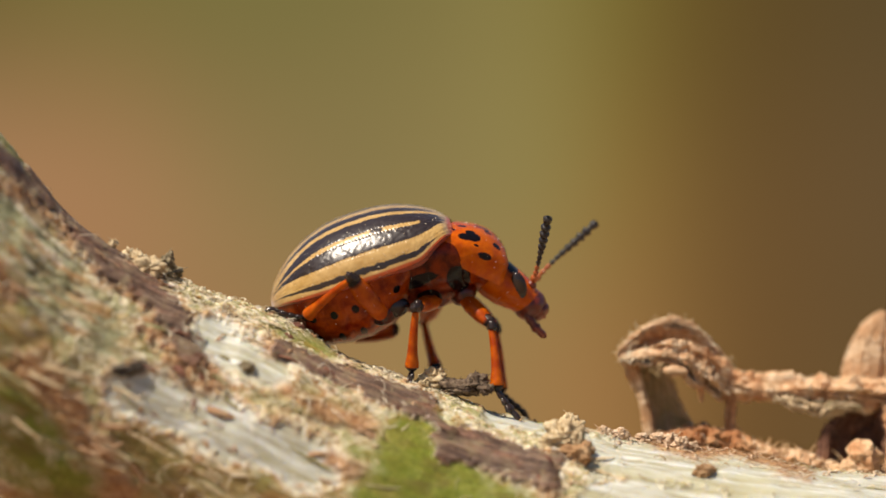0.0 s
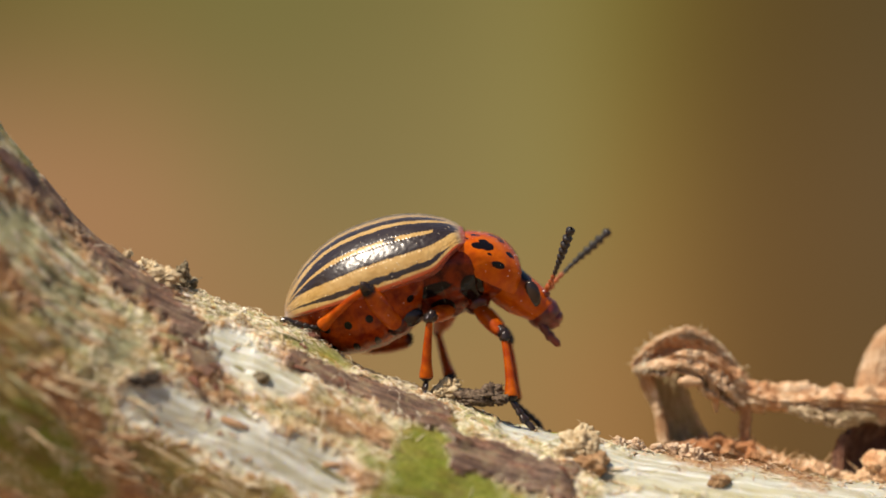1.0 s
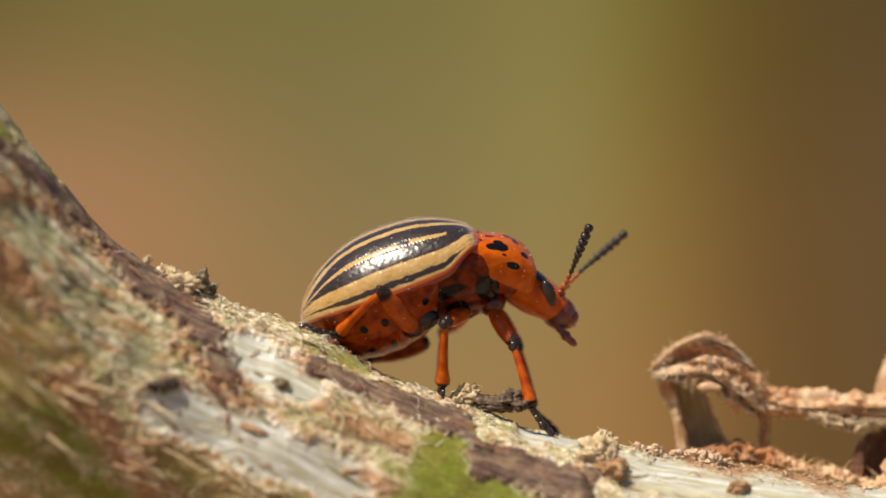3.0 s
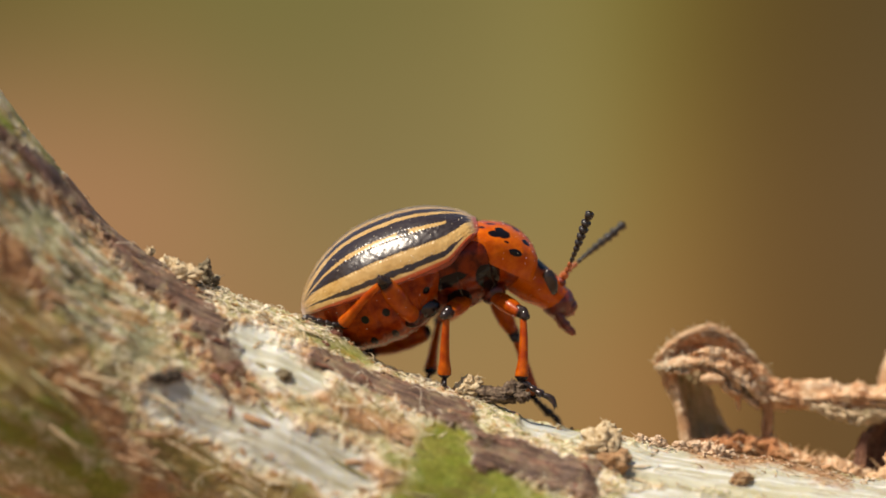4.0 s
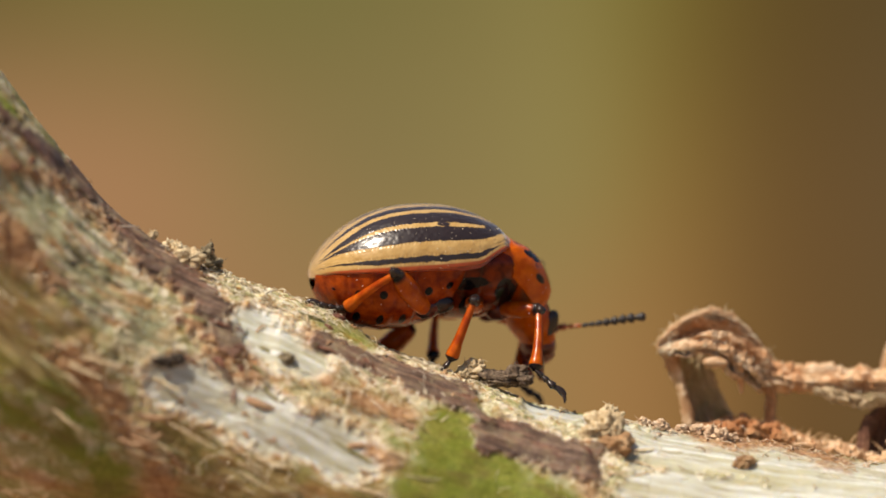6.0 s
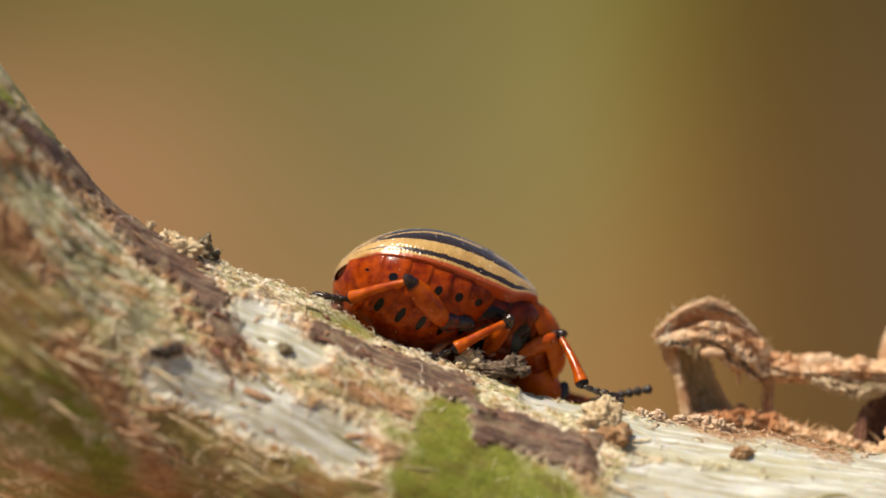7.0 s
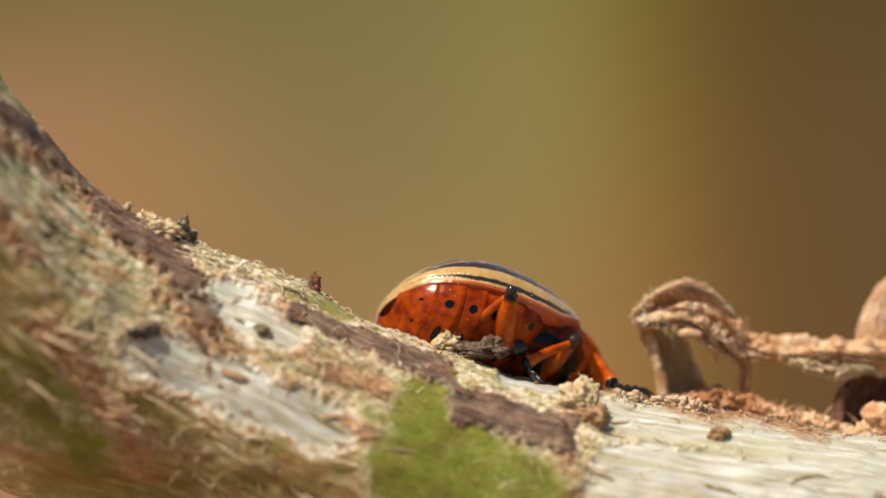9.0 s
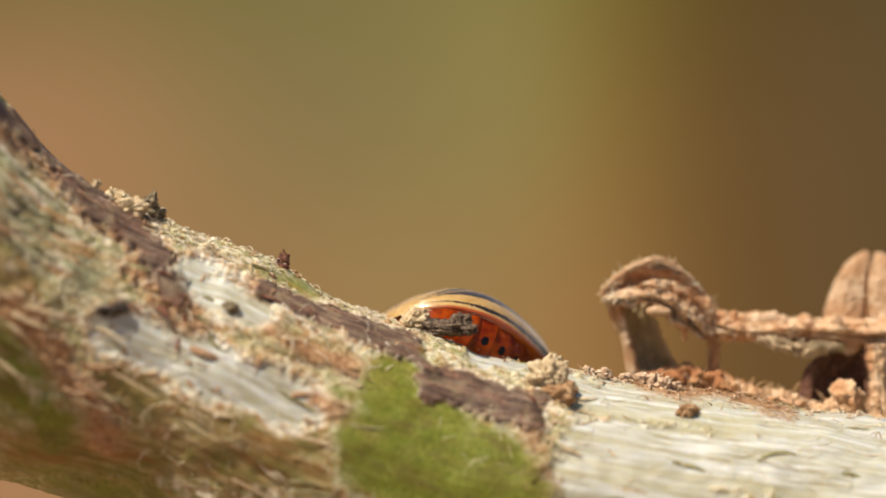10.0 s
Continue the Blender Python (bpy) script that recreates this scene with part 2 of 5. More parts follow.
CREAM = plant_material("cream clump", (0.34, 0.22, 0.11), (0.60, 0.47, 0.28), (0.78, 0.69, 0.49), 5.0, depth=0.09)


def dry_material(name, low, mid, high, blotch):
    """Withered leaf: long fine veins along it, stains across it."""
    m, t, s = material(name)
    spread = t.nodes.new("ShaderNodeCombineXYZ")
    t.links.new(mark(t, "run"), spread.inputs[0])
    t.links.new(mark(t, "round"), spread.inputs[1])
    turn = t.nodes.new("ShaderNodeMapping")
    turn.inputs["Scale"].default_value = (0.16, 1, 1)
    t.links.new(spread.outputs[0], turn.inputs["Vector"])
    veins = node(t, "ShaderNodeTexNoise", Scale=7.0, Detail=5.0, Roughness=0.65, Distortion=0.3)
    t.links.new(turn.outputs[0], veins.inputs["Vector"])
    fine = noise_node(t, 6.0, 5, 0.65)
    both = mixed(t, 0.35, veins.outputs["Fac"], fine)
    tone = ramp(t, both, [(0.34, low), (0.48, mid), (0.62, high)])
    tone = mixed(t, ramp(t, noise_node(t, 1.1, 4, 0.6), [(0.47, (0, 0, 0)), (0.60, (0.8, 0.8, 0.8))]), tone, blotch)
    t.links.new(tone, s.inputs["Base Color"])
    s.inputs["Roughness"].default_value = 0.75
    relief(t, s, both, 0.10, 0.7)
    return m


DRY = dry_material("dry leaf", (0.28, 0.13, 0.055), (0.66, 0.43, 0.24), (0.88, 0.73, 0.53), (0.52, 0.25, 0.105))
DRYPALE = dry_material("bleached leaf", (0.26, 0.13, 0.06), (0.58, 0.38, 0.22), (0.82, 0.67, 0.48), (0.48, 0.26, 0.12))
# darker copy of the dry leaf: the hollow's shade is in its colour
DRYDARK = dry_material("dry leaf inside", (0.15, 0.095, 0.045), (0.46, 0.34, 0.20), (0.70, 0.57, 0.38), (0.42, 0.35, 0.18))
REDDRY = dry_material("rust-brown leaf", (0.17, 0.065, 0.022), (0.47, 0.235, 0.10), (0.76, 0.50, 0.28), (0.40, 0.155, 0.05))
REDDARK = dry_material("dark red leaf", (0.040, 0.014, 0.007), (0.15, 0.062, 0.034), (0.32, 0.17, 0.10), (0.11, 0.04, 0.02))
DRYCRUMB = plant_material("ochre crumb", (0.30, 0.14, 0.055), (0.58, 0.36, 0.18), (0.80, 0.62, 0.40), 5.0, depth=0.09)
KNOB = plant_material("grey-brown knob", (0.07, 0.052, 0.028), (0.22, 0.175, 0.10), (0.46, 0.39, 0.26), 6.0, depth=0.08)
PALEPINK = plant_material("pinkish cream", (0.40, 0.25, 0.14), (0.66, 0.48, 0.32), (0.84, 0.70, 0.53), 4.0, depth=0.08)
SOIL = plant_material("soil", (0.16, 0.09, 0.045), (0.26, 0.16, 0.085), (0.36, 0.24, 0.14), 0.05)


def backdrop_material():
    """Field far out of focus: dry earth, olive leaves and a brown trunk's shade, painted as soft upright bands that
    glow by themselves.
    """
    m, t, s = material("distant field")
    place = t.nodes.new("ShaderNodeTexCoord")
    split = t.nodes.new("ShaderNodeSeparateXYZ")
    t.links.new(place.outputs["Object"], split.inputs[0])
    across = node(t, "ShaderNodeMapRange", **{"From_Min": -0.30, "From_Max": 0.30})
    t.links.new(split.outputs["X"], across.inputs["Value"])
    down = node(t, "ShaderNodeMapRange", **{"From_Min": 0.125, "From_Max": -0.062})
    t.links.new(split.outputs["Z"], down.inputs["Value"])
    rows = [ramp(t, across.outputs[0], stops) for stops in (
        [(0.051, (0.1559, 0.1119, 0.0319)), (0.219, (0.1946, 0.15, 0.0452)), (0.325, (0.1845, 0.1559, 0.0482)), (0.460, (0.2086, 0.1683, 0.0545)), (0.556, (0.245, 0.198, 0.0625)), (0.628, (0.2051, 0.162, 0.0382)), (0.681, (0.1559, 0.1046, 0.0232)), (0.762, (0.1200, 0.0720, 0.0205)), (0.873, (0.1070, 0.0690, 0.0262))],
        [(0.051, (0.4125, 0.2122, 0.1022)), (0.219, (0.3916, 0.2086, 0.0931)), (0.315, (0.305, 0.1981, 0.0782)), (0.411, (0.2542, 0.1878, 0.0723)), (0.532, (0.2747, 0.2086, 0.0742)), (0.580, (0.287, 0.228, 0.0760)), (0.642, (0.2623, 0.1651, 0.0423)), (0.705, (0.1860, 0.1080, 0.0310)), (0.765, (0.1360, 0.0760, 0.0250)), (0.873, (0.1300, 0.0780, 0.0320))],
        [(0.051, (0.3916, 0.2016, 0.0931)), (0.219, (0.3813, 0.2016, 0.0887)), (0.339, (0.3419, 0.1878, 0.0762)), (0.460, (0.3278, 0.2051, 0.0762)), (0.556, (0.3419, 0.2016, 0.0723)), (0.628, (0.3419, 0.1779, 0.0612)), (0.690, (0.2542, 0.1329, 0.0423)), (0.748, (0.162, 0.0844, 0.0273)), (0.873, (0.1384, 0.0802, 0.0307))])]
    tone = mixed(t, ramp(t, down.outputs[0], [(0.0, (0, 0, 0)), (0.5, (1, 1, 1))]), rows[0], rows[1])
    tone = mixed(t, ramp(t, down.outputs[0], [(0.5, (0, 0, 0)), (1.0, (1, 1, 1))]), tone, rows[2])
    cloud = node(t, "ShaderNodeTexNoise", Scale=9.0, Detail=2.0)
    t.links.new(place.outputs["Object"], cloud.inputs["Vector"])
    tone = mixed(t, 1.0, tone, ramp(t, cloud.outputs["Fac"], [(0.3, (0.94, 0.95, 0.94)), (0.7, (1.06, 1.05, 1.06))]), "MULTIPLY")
    # no lamp: the field's light and shade are painted in and emitted
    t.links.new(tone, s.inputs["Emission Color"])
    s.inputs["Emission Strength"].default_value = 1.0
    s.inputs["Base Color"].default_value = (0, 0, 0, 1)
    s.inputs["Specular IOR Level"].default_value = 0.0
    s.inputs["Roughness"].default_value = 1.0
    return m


# ---- setting ----
def setting():
    n = 41
    g = np.linspace(-1, 1, n)
    X, Y = np.meshgrid(np.sign(g) * np.abs(g) ** 3 * 400, np.sign(g) * np.abs(g) ** 3 * 400, indexing="ij")
    p = np.stack([X, Y, np.full_like(X, -0.32)], -1)
    p[..., 2] += 0.01 * fbm(p.reshape(-1, 3), 0.3, 3, 4).reshape(n, n) * (np.abs(X) < 20)
    ground = part("ground", [grid(p / U)], SOIL)
    tagged(ground, "dry brown field soil far below the stalk", "ground", kind="structure")
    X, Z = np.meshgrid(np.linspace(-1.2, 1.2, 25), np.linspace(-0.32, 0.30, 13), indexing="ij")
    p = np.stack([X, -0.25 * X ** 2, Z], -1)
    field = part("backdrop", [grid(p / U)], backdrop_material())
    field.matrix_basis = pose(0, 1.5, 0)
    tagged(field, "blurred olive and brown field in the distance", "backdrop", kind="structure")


setting()


# ---- the stalk ----
TOP = [(-900, -720), (-300, -128), (-70, 130), (0, 222), (80, 333), (180, 425), (300, 484), (400, 526), (480, 556), (560, 598), (640, 640),
       (770, 684), (900, 726), (1060, 758), (1250, 792), (1568, 834), (2000, 880), (2700, 940)]
THICK = 258.0
GREEN = [(738, 800, 800, 880, 84), (700, 905, 900, 950, 92), (850, 870, 950, 930, 44), (630, 800, 700, 812, 12), (15, 750, 115, 850, 64),
         (-80, 170, 20, 282, 24), (905, 940, 960, 1000, 60), (500, 588, 590, 622, 10), (60, 960, 300, 1010, 40), (-90, 690, 10, 770, 46)]
BARK = [(-140, 150, 45, 315, 13), (45, 314, 160, 422, 19), (160, 428, 310, 560, 24), (285, 545, 335, 620, 26),
        (500, 615, 600, 660, 15), (600, 660, 745, 722, 22), (800, 780, 960, 842, 33), (745, 722, 800, 770, 14), (205, 650, 250, 655, 10)]
PITH = [(235, 690, 420, 768, 46), (420, 768, 570, 825, 40), (375, 590, 480, 652, 38), (880, 725, 1040, 765, 22),
        (1075, 800, 1330, 838, 46), (1330, 848, 1700, 886, 56), (1080, 890, 1600, 960, 62), (1040, 960, 1300, 1010, 50)]
RUST = [(50, 640, 150, 780, 32), (150, 780, 215, 880, 34), (255, 555, 360, 665, 26), (590, 810, 690, 880, 15),
        (-60, 300, 60, 350, 10), (60, 350, 250, 530, 13), (960, 840, 990, 1000, 24), (480, 606, 520, 620, 14), (1180, 770, 1420, 812, 22),
        (-90, 400, 20, 500, 34), (-90, 850, 110, 890, 7), (730, 738, 790, 790, 10), (500, 690, 720, 780, 14)]
AMBER = [(80, 900, 520, 930, 46), (250, 790, 620, 900, 48), (440, 660, 640, 740, 22), (1100, 870, 1600, 915, 22), (330, 910, 660, 960, 40), (1400, 820, 1560, 850, 14), (-70, 510, 60, 622, 36), (-90, 600, 60, 700, 44)]
MOSS = [(-40, 330, 90, 460, 58), (60, 480, 190, 600, 50), (500, 640, 560, 680, 12), (560, 800, 700, 830, 28), (640, 690, 700, 720, 16), (440, 850, 640, 910, 24), (860, 700, 960, 722, 10)]


def near(h, v, strips, soft, warp):
    """How far inside the strips (from, to, half width) a place is: 0 to 1, with ragged edges."""
    out = np.zeros(len(h))
    for a, b, c, d, w in strips:
        k = np.clip(((h - a) * (c - a) + (v - b) * (d - b)) / ((c - a) ** 2 + (d - b) ** 2 + 1e-9), 0, 1)
        r = np.hypot(h - a - k * (c - a), v - b - k * (d - b)) + warp * min(1, w / 25)
        out = np.maximum(out, smooth(w + soft, w - soft, r))
    return out


class Stalk:
    """The stem's skin: places by length along it (0 to 1) and angle round it (0 at its top, 90 degrees towards the camera)."""
    line = curve(TOP, 4001)
    seg = np.r_[0, np.cumsum(np.linalg.norm(np.diff(line, axis=0), axis=1))]

    def bare(self, h, angle):
        """Smooth skin under the top line's point at h."""
        x = np.interp(h, self.line[:, 0], self.line[:, 0])
        i = np.interp(h, self.line[:, 0], np.arange(len(self.line)))
        v = np.interp(i, np.arange(len(self.line)), self.line[:, 1])
        lo, hi = np.clip(i - 120, 0, 4000), np.clip(i + 120, 0, 4000)
        k = np.arange(4001)
        dh = np.interp(hi, k, self.line[:, 0]) - np.interp(lo, k, self.line[:, 0])
        dv = np.interp(hi, k, self.line[:, 1]) - np.interp(lo, k, self.line[:, 1])
        n = np.hypot(dh, dv)
        nh, nv = dv / n, -dh / n  # out of the top
        r = THICK + 26 * smooth(500, 0, x)
        bend = -150 * smooth(430, -120, x)  # the upper end leans towards the camera
        ch, cv = x - nh * r, v - nv * r
        out = np.stack([nh * np.cos(angle), -np.sin(angle), -nv * np.cos(angle)], -1)
        p = np.stack([ch - 784, np.zeros_like(ch), 441 - cv], -1) + r[:, None] * out * np.array([1, 0.95, 1])
        p = p * (1 + bend / FAR)[:, None]
        p[:, 1] += bend
        return p, out

    def inside(self, p, strips, key):
        """How far the places p lie within the strips, 0 to 1, with an edge as ragged as that kind of surface has."""
        k = 1 + p[:, 1] / FAR
        h, v = p[:, 0] / k + 784, 441 - p[:, 2] / k
        warp = {"green": 14, "bark": 25, "pith": 24}.get(key, 30) * fbm(p, 50, 5, 3) + {"bark": 14, "rust": 14, "amber": 8, "pith": 16, "green": 12, "moss": 12}[key] * fbm(p, 10, 3, 9)
        soft = {"green": 26, "bark": 5, "pith": 12, "rust": 14, "amber": 22, "moss": 24}[key]
        return np.where(p[:, 1] > 60, 0, near(h, v, strips, soft, warp))

    def marks(self, p):
        back = p[:, 1] > 60
        m = {}
        for key, strips in (("green", GREEN), ("bark", BARK), ("pith", PITH), ("rust", RUST), ("amber", AMBER), ("moss", MOSS)):
            m[key] = self.inside(p, strips, key)
        m["fringe"] = self.inside(p, [(a, b, c, d, w + 13) for a, b, c, d, w in BARK[:8] + PITH[:3] + GREEN[:3]], "rust")
        m["rust"] = m["rust"] * (1 - 0.85 * m["green"])
        worn = np.stack([p[:, 0] + p[:, 2], 0.45 * (p[:, 0] - p[:, 2]), p[:, 1]], -1)
        m["green"] = m["green"] * (1 - 0.6 * smooth(-0.04, 0.18, fbm(worn, 40, 4, 71)) * smooth(-400, -620, p[:, 0]))
        patch = fbm(p, 190, 3, 21)
        m["green"] = np.where(back, smooth(0.05, 0.2, patch), m["green"])
        m["bark"] = np.where(back, smooth(-0.1, -0.3, patch), m["bark"])
        return m

    def skin(self, h, angle):
        p, out = self.bare(h, angle)
        m = self.marks(p)
        run = np.interp(h, self.line[:, 0], self.seg)
        lines = np.stack([run * 0.10, angle * THICK, 0 * run], -1)
        fibre, thread = fbm(lines, 16, 4, 31), fbm(lines * np.array([2.2, 1, 1]), 8, 3, 33)
        rough = 1 - np.maximum.reduce([m["green"], m["pith"] * 0.9, m["bark"], 0.75 * m["amber"], 0.4 * m["moss"]]) * 0.92
        lump = 1 - np.abs(fbm(p, 40, 4, 11))
        curl = np.abs(fbm(p, 18, 4, 17))
        lift = (12 * fbm(p, 130, 3, 5) + 5 * fbm(lines, 60, 3, 35) * smooth(0.25, 0.7, angle) * (1 - 0.75 * m["pith"]) + rough * (8 * (lump - 0.6) + 7 * (0.3 - curl) * (0.35 + 0.65 * smooth(100, 420, h)) + 2.6 * thread + 3 * m["fringe"]) + 1.3 * fibre * (1 - 0.9 * m["pith"])
                + m["bark"] * (4 + 2.4 * fibre + 1.0 * thread) + m["pith"] * (0.25 * fibre - 5)
                + 4 * m["rust"] * (1 + 0.8 * fbm(p, 20, 3, 8)) + 2 * m["green"]) - 6
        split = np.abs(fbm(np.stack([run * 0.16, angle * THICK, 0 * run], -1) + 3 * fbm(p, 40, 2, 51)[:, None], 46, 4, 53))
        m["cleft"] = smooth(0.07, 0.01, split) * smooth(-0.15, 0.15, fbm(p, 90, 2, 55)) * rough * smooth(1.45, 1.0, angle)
        lift = lift - 5 * m["cleft"]
        m["run"], m["round"] = run * U * 1000, angle * THICK * U * 1000
        return p + out * lift[:, None], m, out


STALK = Stalk()


def patch(name, parent, H, A, P, out, marks, strips, key, rise, label):
    """A piece of skin or bark of its own that stands proud of the stem, its rim let into it."""
    inside = STALK.inside(P, strips, key)
    n, m = H.shape
    w = inside.reshape(n, m)
    keep = np.maximum.reduce([w[:-1, :-1], w[1:, :-1], w[1:, 1:], w[:-1, 1:]]) > 0.25
    i, j = np.nonzero(keep)
    quads = np.stack([i * m + j, (i + 1) * m + j, (i + 1) * m + j + 1, i * m + j + 1], -1)
    used, index = np.unique(quads, return_inverse=True)
    v = P[used] + out[used] * ((rise + 4) * smooth(0.3, 0.8, inside[used]) - 4)[:, None]
    return part(name, [(v, index.reshape(quads.shape))], STEM, parent, label, {k: a[used] for k, a in marks.items()})


def stalk():
    hs = np.r_[np.linspace(-880, -140, 40, endpoint=False), np.linspace(-140, 1660, 800, endpoint=False), np.linspace(1660, 2680, 50)]
    an = np.radians(np.r_[np.linspace(-180, -40, 40, endpoint=False), np.linspace(-40, 135, 330, endpoint=False), np.linspace(135, 180, 14, endpoint=False)])
    H, A = np.meshgrid(hs, an, indexing="ij")
    flat, m, out = STALK.skin(H.ravel(), A.ravel())
    p = flat.reshape(len(hs), len(an), 3).copy()
    for i in (0, -1):
        p[i] = p[i].mean(0)
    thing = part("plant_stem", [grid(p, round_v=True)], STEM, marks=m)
    tagged(thing, "thick gnawed plant stem with pale fibres, green skin and brown bark", "plant stem")
    for strips, label in ((BARK[:4], "grey-brown dry bark along the stem's upper edge"), (BARK[4:6] + BARK[7:8], "dark brown bark strip"), (BARK[6:7], "dark brown bark flake")):
        patch("bark_strip", thing, H, A, flat, out, m, strips, "bark", 4.0, label)
    for strips in (GREEN[:4] + GREEN[6:7], GREEN[4:5] + GREEN[8:], GREEN[5:6]):
        patch("green_skin", thing, H, A, flat, out, m, strips, "green", 1.2, "smooth green skin left on the stem")
    return thing


stalk()


# ---- the beetle ----
SIZE = 1.02


# Its own space: x ahead, y to its left, z up; the origin lies in the middle, level with the edges of the wing cases.
def half_width(x):
    s = x / 180.0
    rear = np.sqrt(np.clip(1 - np.abs(np.minimum(s, 0)) ** 2.3, 0, 1))
    front = 1 - 0.24 * np.clip(s / 0.92, 0, 1) ** 2.4
    return 150 * np.where(s < 0, rear, front)


def dome_height(x):
    s = x / 180.0
    rear = np.clip(1 - np.abs(np.minimum(s, 0)) ** 2.05, 0, 1) ** 0.70
    front = 1 - 0.54 * np.clip(s / 0.92, 0, 1) ** 2.6
    return 109 * np.where(s < 0, rear, front)


def elytron(beetle, side):
    n, m = 250, 190
    u, a = np.linspace(0, 1, n), np.linspace(0, 1, m)
    x = -180 + 346 * u
    x = np.where(u < 0.12, -180 + 346 * 0.12 * (u / 0.12) ** 1.8, x)
    X, A = np.meshgrid(x, a, indexing="ij")
    s = X / 180
    K = np.clip(A / 0.93, 0, 1)
    turn = np.clip((A - 0.93) / 0.07, 0, 1)
    angle = K * np.radians(94 - 27 * smooth(0.50, 1.05, s))
    W, H = half_width(X), dome_height(X)
    shoulder = smooth(140, 167, X)
    W, H = W * (1 - 0.16 * shoulder ** 2), H * (1 - 0.10 * shoulder ** 2)
    y = W * np.sin(angle) ** 0.94 * (1 - 0.15 * turn)
    z = H * np.sign(np.cos(angle)) * np.abs(np.cos(angle)) ** 0.95 - 11 * turn
    z = z + 10 * np.clip(s, 0, 1) ** 2 * K - 4 * smooth(0.8, 1, K) * (1 - turn)
    # stripes run along the case and close up towards its tip
    flat = np.stack([X.ravel() / 9, K.ravel() * 18, np.full(X.size, 3.0 + side)], -1)
    wobble = 0.006 * grain(flat, 5).reshape(n, m) + 0.006 * grain(flat * 2.7, 6).reshape(n, m)
    close = smooth(-0.40, -1.0, s)

    def band(c, w, c_tip, begin=-0.9, stop=0.84):
        mid = c + (c_tip - c) * close
        width = w * (1 - 0.62 * close) * smooth(begin - 0.06, begin + 0.2, s) ** 0.5 * smooth(stop + 0.04, stop - 0.16, s) ** 0.6
        return (width - np.abs(K + wobble - mid)) / 0.02
    bands = [band(0.105, 0.026, 0.15, -0.92, 0.78), band(0.280, 0.050, 0.34, -0.93, 0.80), band(0.470, 0.078, 0.57, -0.93, 0.86), band(0.682, 0.082, 0.65, -0.93, 0.84),
             band(0.918, 0.024, 0.88, -0.99, 0.74)]
    join = (0.090 - np.hypot((s - 0.76) / 1.3, (K - 0.580) / 1.0)) / 0.02
    pinch = (0.030 - np.hypot((s - 0.22) / 2.2, K - 0.570)) / 0.02
    seam = (0.014 - K) / 0.01
    dark = np.maximum.reduce(bands + [join, pinch, seam])
    rows = np.zeros_like(A)
    for c, tip in ((0.230, 0.3), (0.325, 0.38), (0.392, 0.5), (0.548, 0.58), (0.606, 0.62), (0.774, 0.71), (0.885, 0.85), (0.945, 0.9)):
        mid = c + (tip - c) * close
        rows += np.exp(-((K - mid) / 0.011) ** 2) * np.clip(np.sin(X * 0.98 + c * 60 + 140 * wobble), 0, 1)
    dent = (-0.75 * rows + 0.35 * grain(flat * 1.6, 9).reshape(n, m)) * smooth(-0.995, -0.9, s) * (1 - turn)
    p = np.stack([X, side * y, z], -1)
    p = p * (1 + (dent / 130)[..., None])
    inner = p.copy() * np.array([0.985, 0.965, 0.95])
    q = grid(p)[1]
    if side > 0:
        q = q[:, ::-1]
    pieces = [(p.reshape(-1, 3), q), (inner.reshape(-1, 3), q[:, ::-1])]
    marks = np.clip(dark * 0.5 + 0.5, 0, 1).ravel() * (turn.ravel() < 0.1)
    rim = np.maximum(np.maximum(smooth(0.2, 0.6, turn), smooth(0.955, 0.975, K)) * smooth(-0.97, -0.8, s), smooth(0.875, 0.915, s + 0.02 * K))
    rim = rim.ravel()
    return part("elytron", pieces, SHELL, beetle, "glossy yellow wing case with black stripes",
                {"mark": np.r_[marks, 0 * marks], "rim": np.r_[rim, np.ones_like(rim)]})


def abdomen(beetle):
    n, m = 150, 240
    u, a = np.linspace(0, 1, n), np.linspace(0, 2 * np.pi, m, endpoint=False)
    x = -176 + 249 * u
    X, A = np.meshgrid(x, a, indexing="ij")
    taper = np.clip(1 - np.abs((X + 30) / 152) ** 3.2, 0, 1) ** 0.5
    W = np.minimum(half_width(X) * 0.955, 140 * taper + 4)
    Hd = 106 * np.clip(1 - np.abs((X + 46) / 134) ** 2.3, 0.0003, 1) ** 0.5
    ring = ((X + 172) / 39.0) % 1.0
    step = 1 + 0.022 * (ring - 0.5) - 0.014 * smooth(0.90, 0.96, ring) * smooth(1.0, 0.97, ring)
    low = np.sin(A) < 0
    y = W * np.cos(A) * step
    z = np.where(low, Hd * np.sign(np.sin(A)) * np.abs(np.sin(A)) ** 0.85 * step, np.minimum(46, 0.72 * dome_height(X)) * np.sin(A)) - 3
    p = np.stack([X, y, z], -1)
    number = np.floor((X + 172) / 39.0)
    spots = np.zeros_like(X)
    for angle, size, shape in ((-0.42, 7.0, 1.2), (-1.00, 6.0, 2.6)):
        for left in (0, 1):
            c = angle if not left else -np.pi - angle
            d = np.hypot((ring - 0.5) * 39, ((A + np.pi) % (2 * np.pi) - np.pi - (c + np.pi) % (2 * np.pi) + np.pi) * 105 / shape)
            spots = np.maximum(spots, (size - d - 4 * (number == 0)) / 3 + 0.5)
    spots += 0.18 * fbm(p.reshape(-1, 3), 8, 2, 2).reshape(n, m)
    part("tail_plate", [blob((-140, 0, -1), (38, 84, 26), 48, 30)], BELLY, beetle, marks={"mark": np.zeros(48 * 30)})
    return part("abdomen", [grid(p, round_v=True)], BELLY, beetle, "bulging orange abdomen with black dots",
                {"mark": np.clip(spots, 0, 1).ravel()})


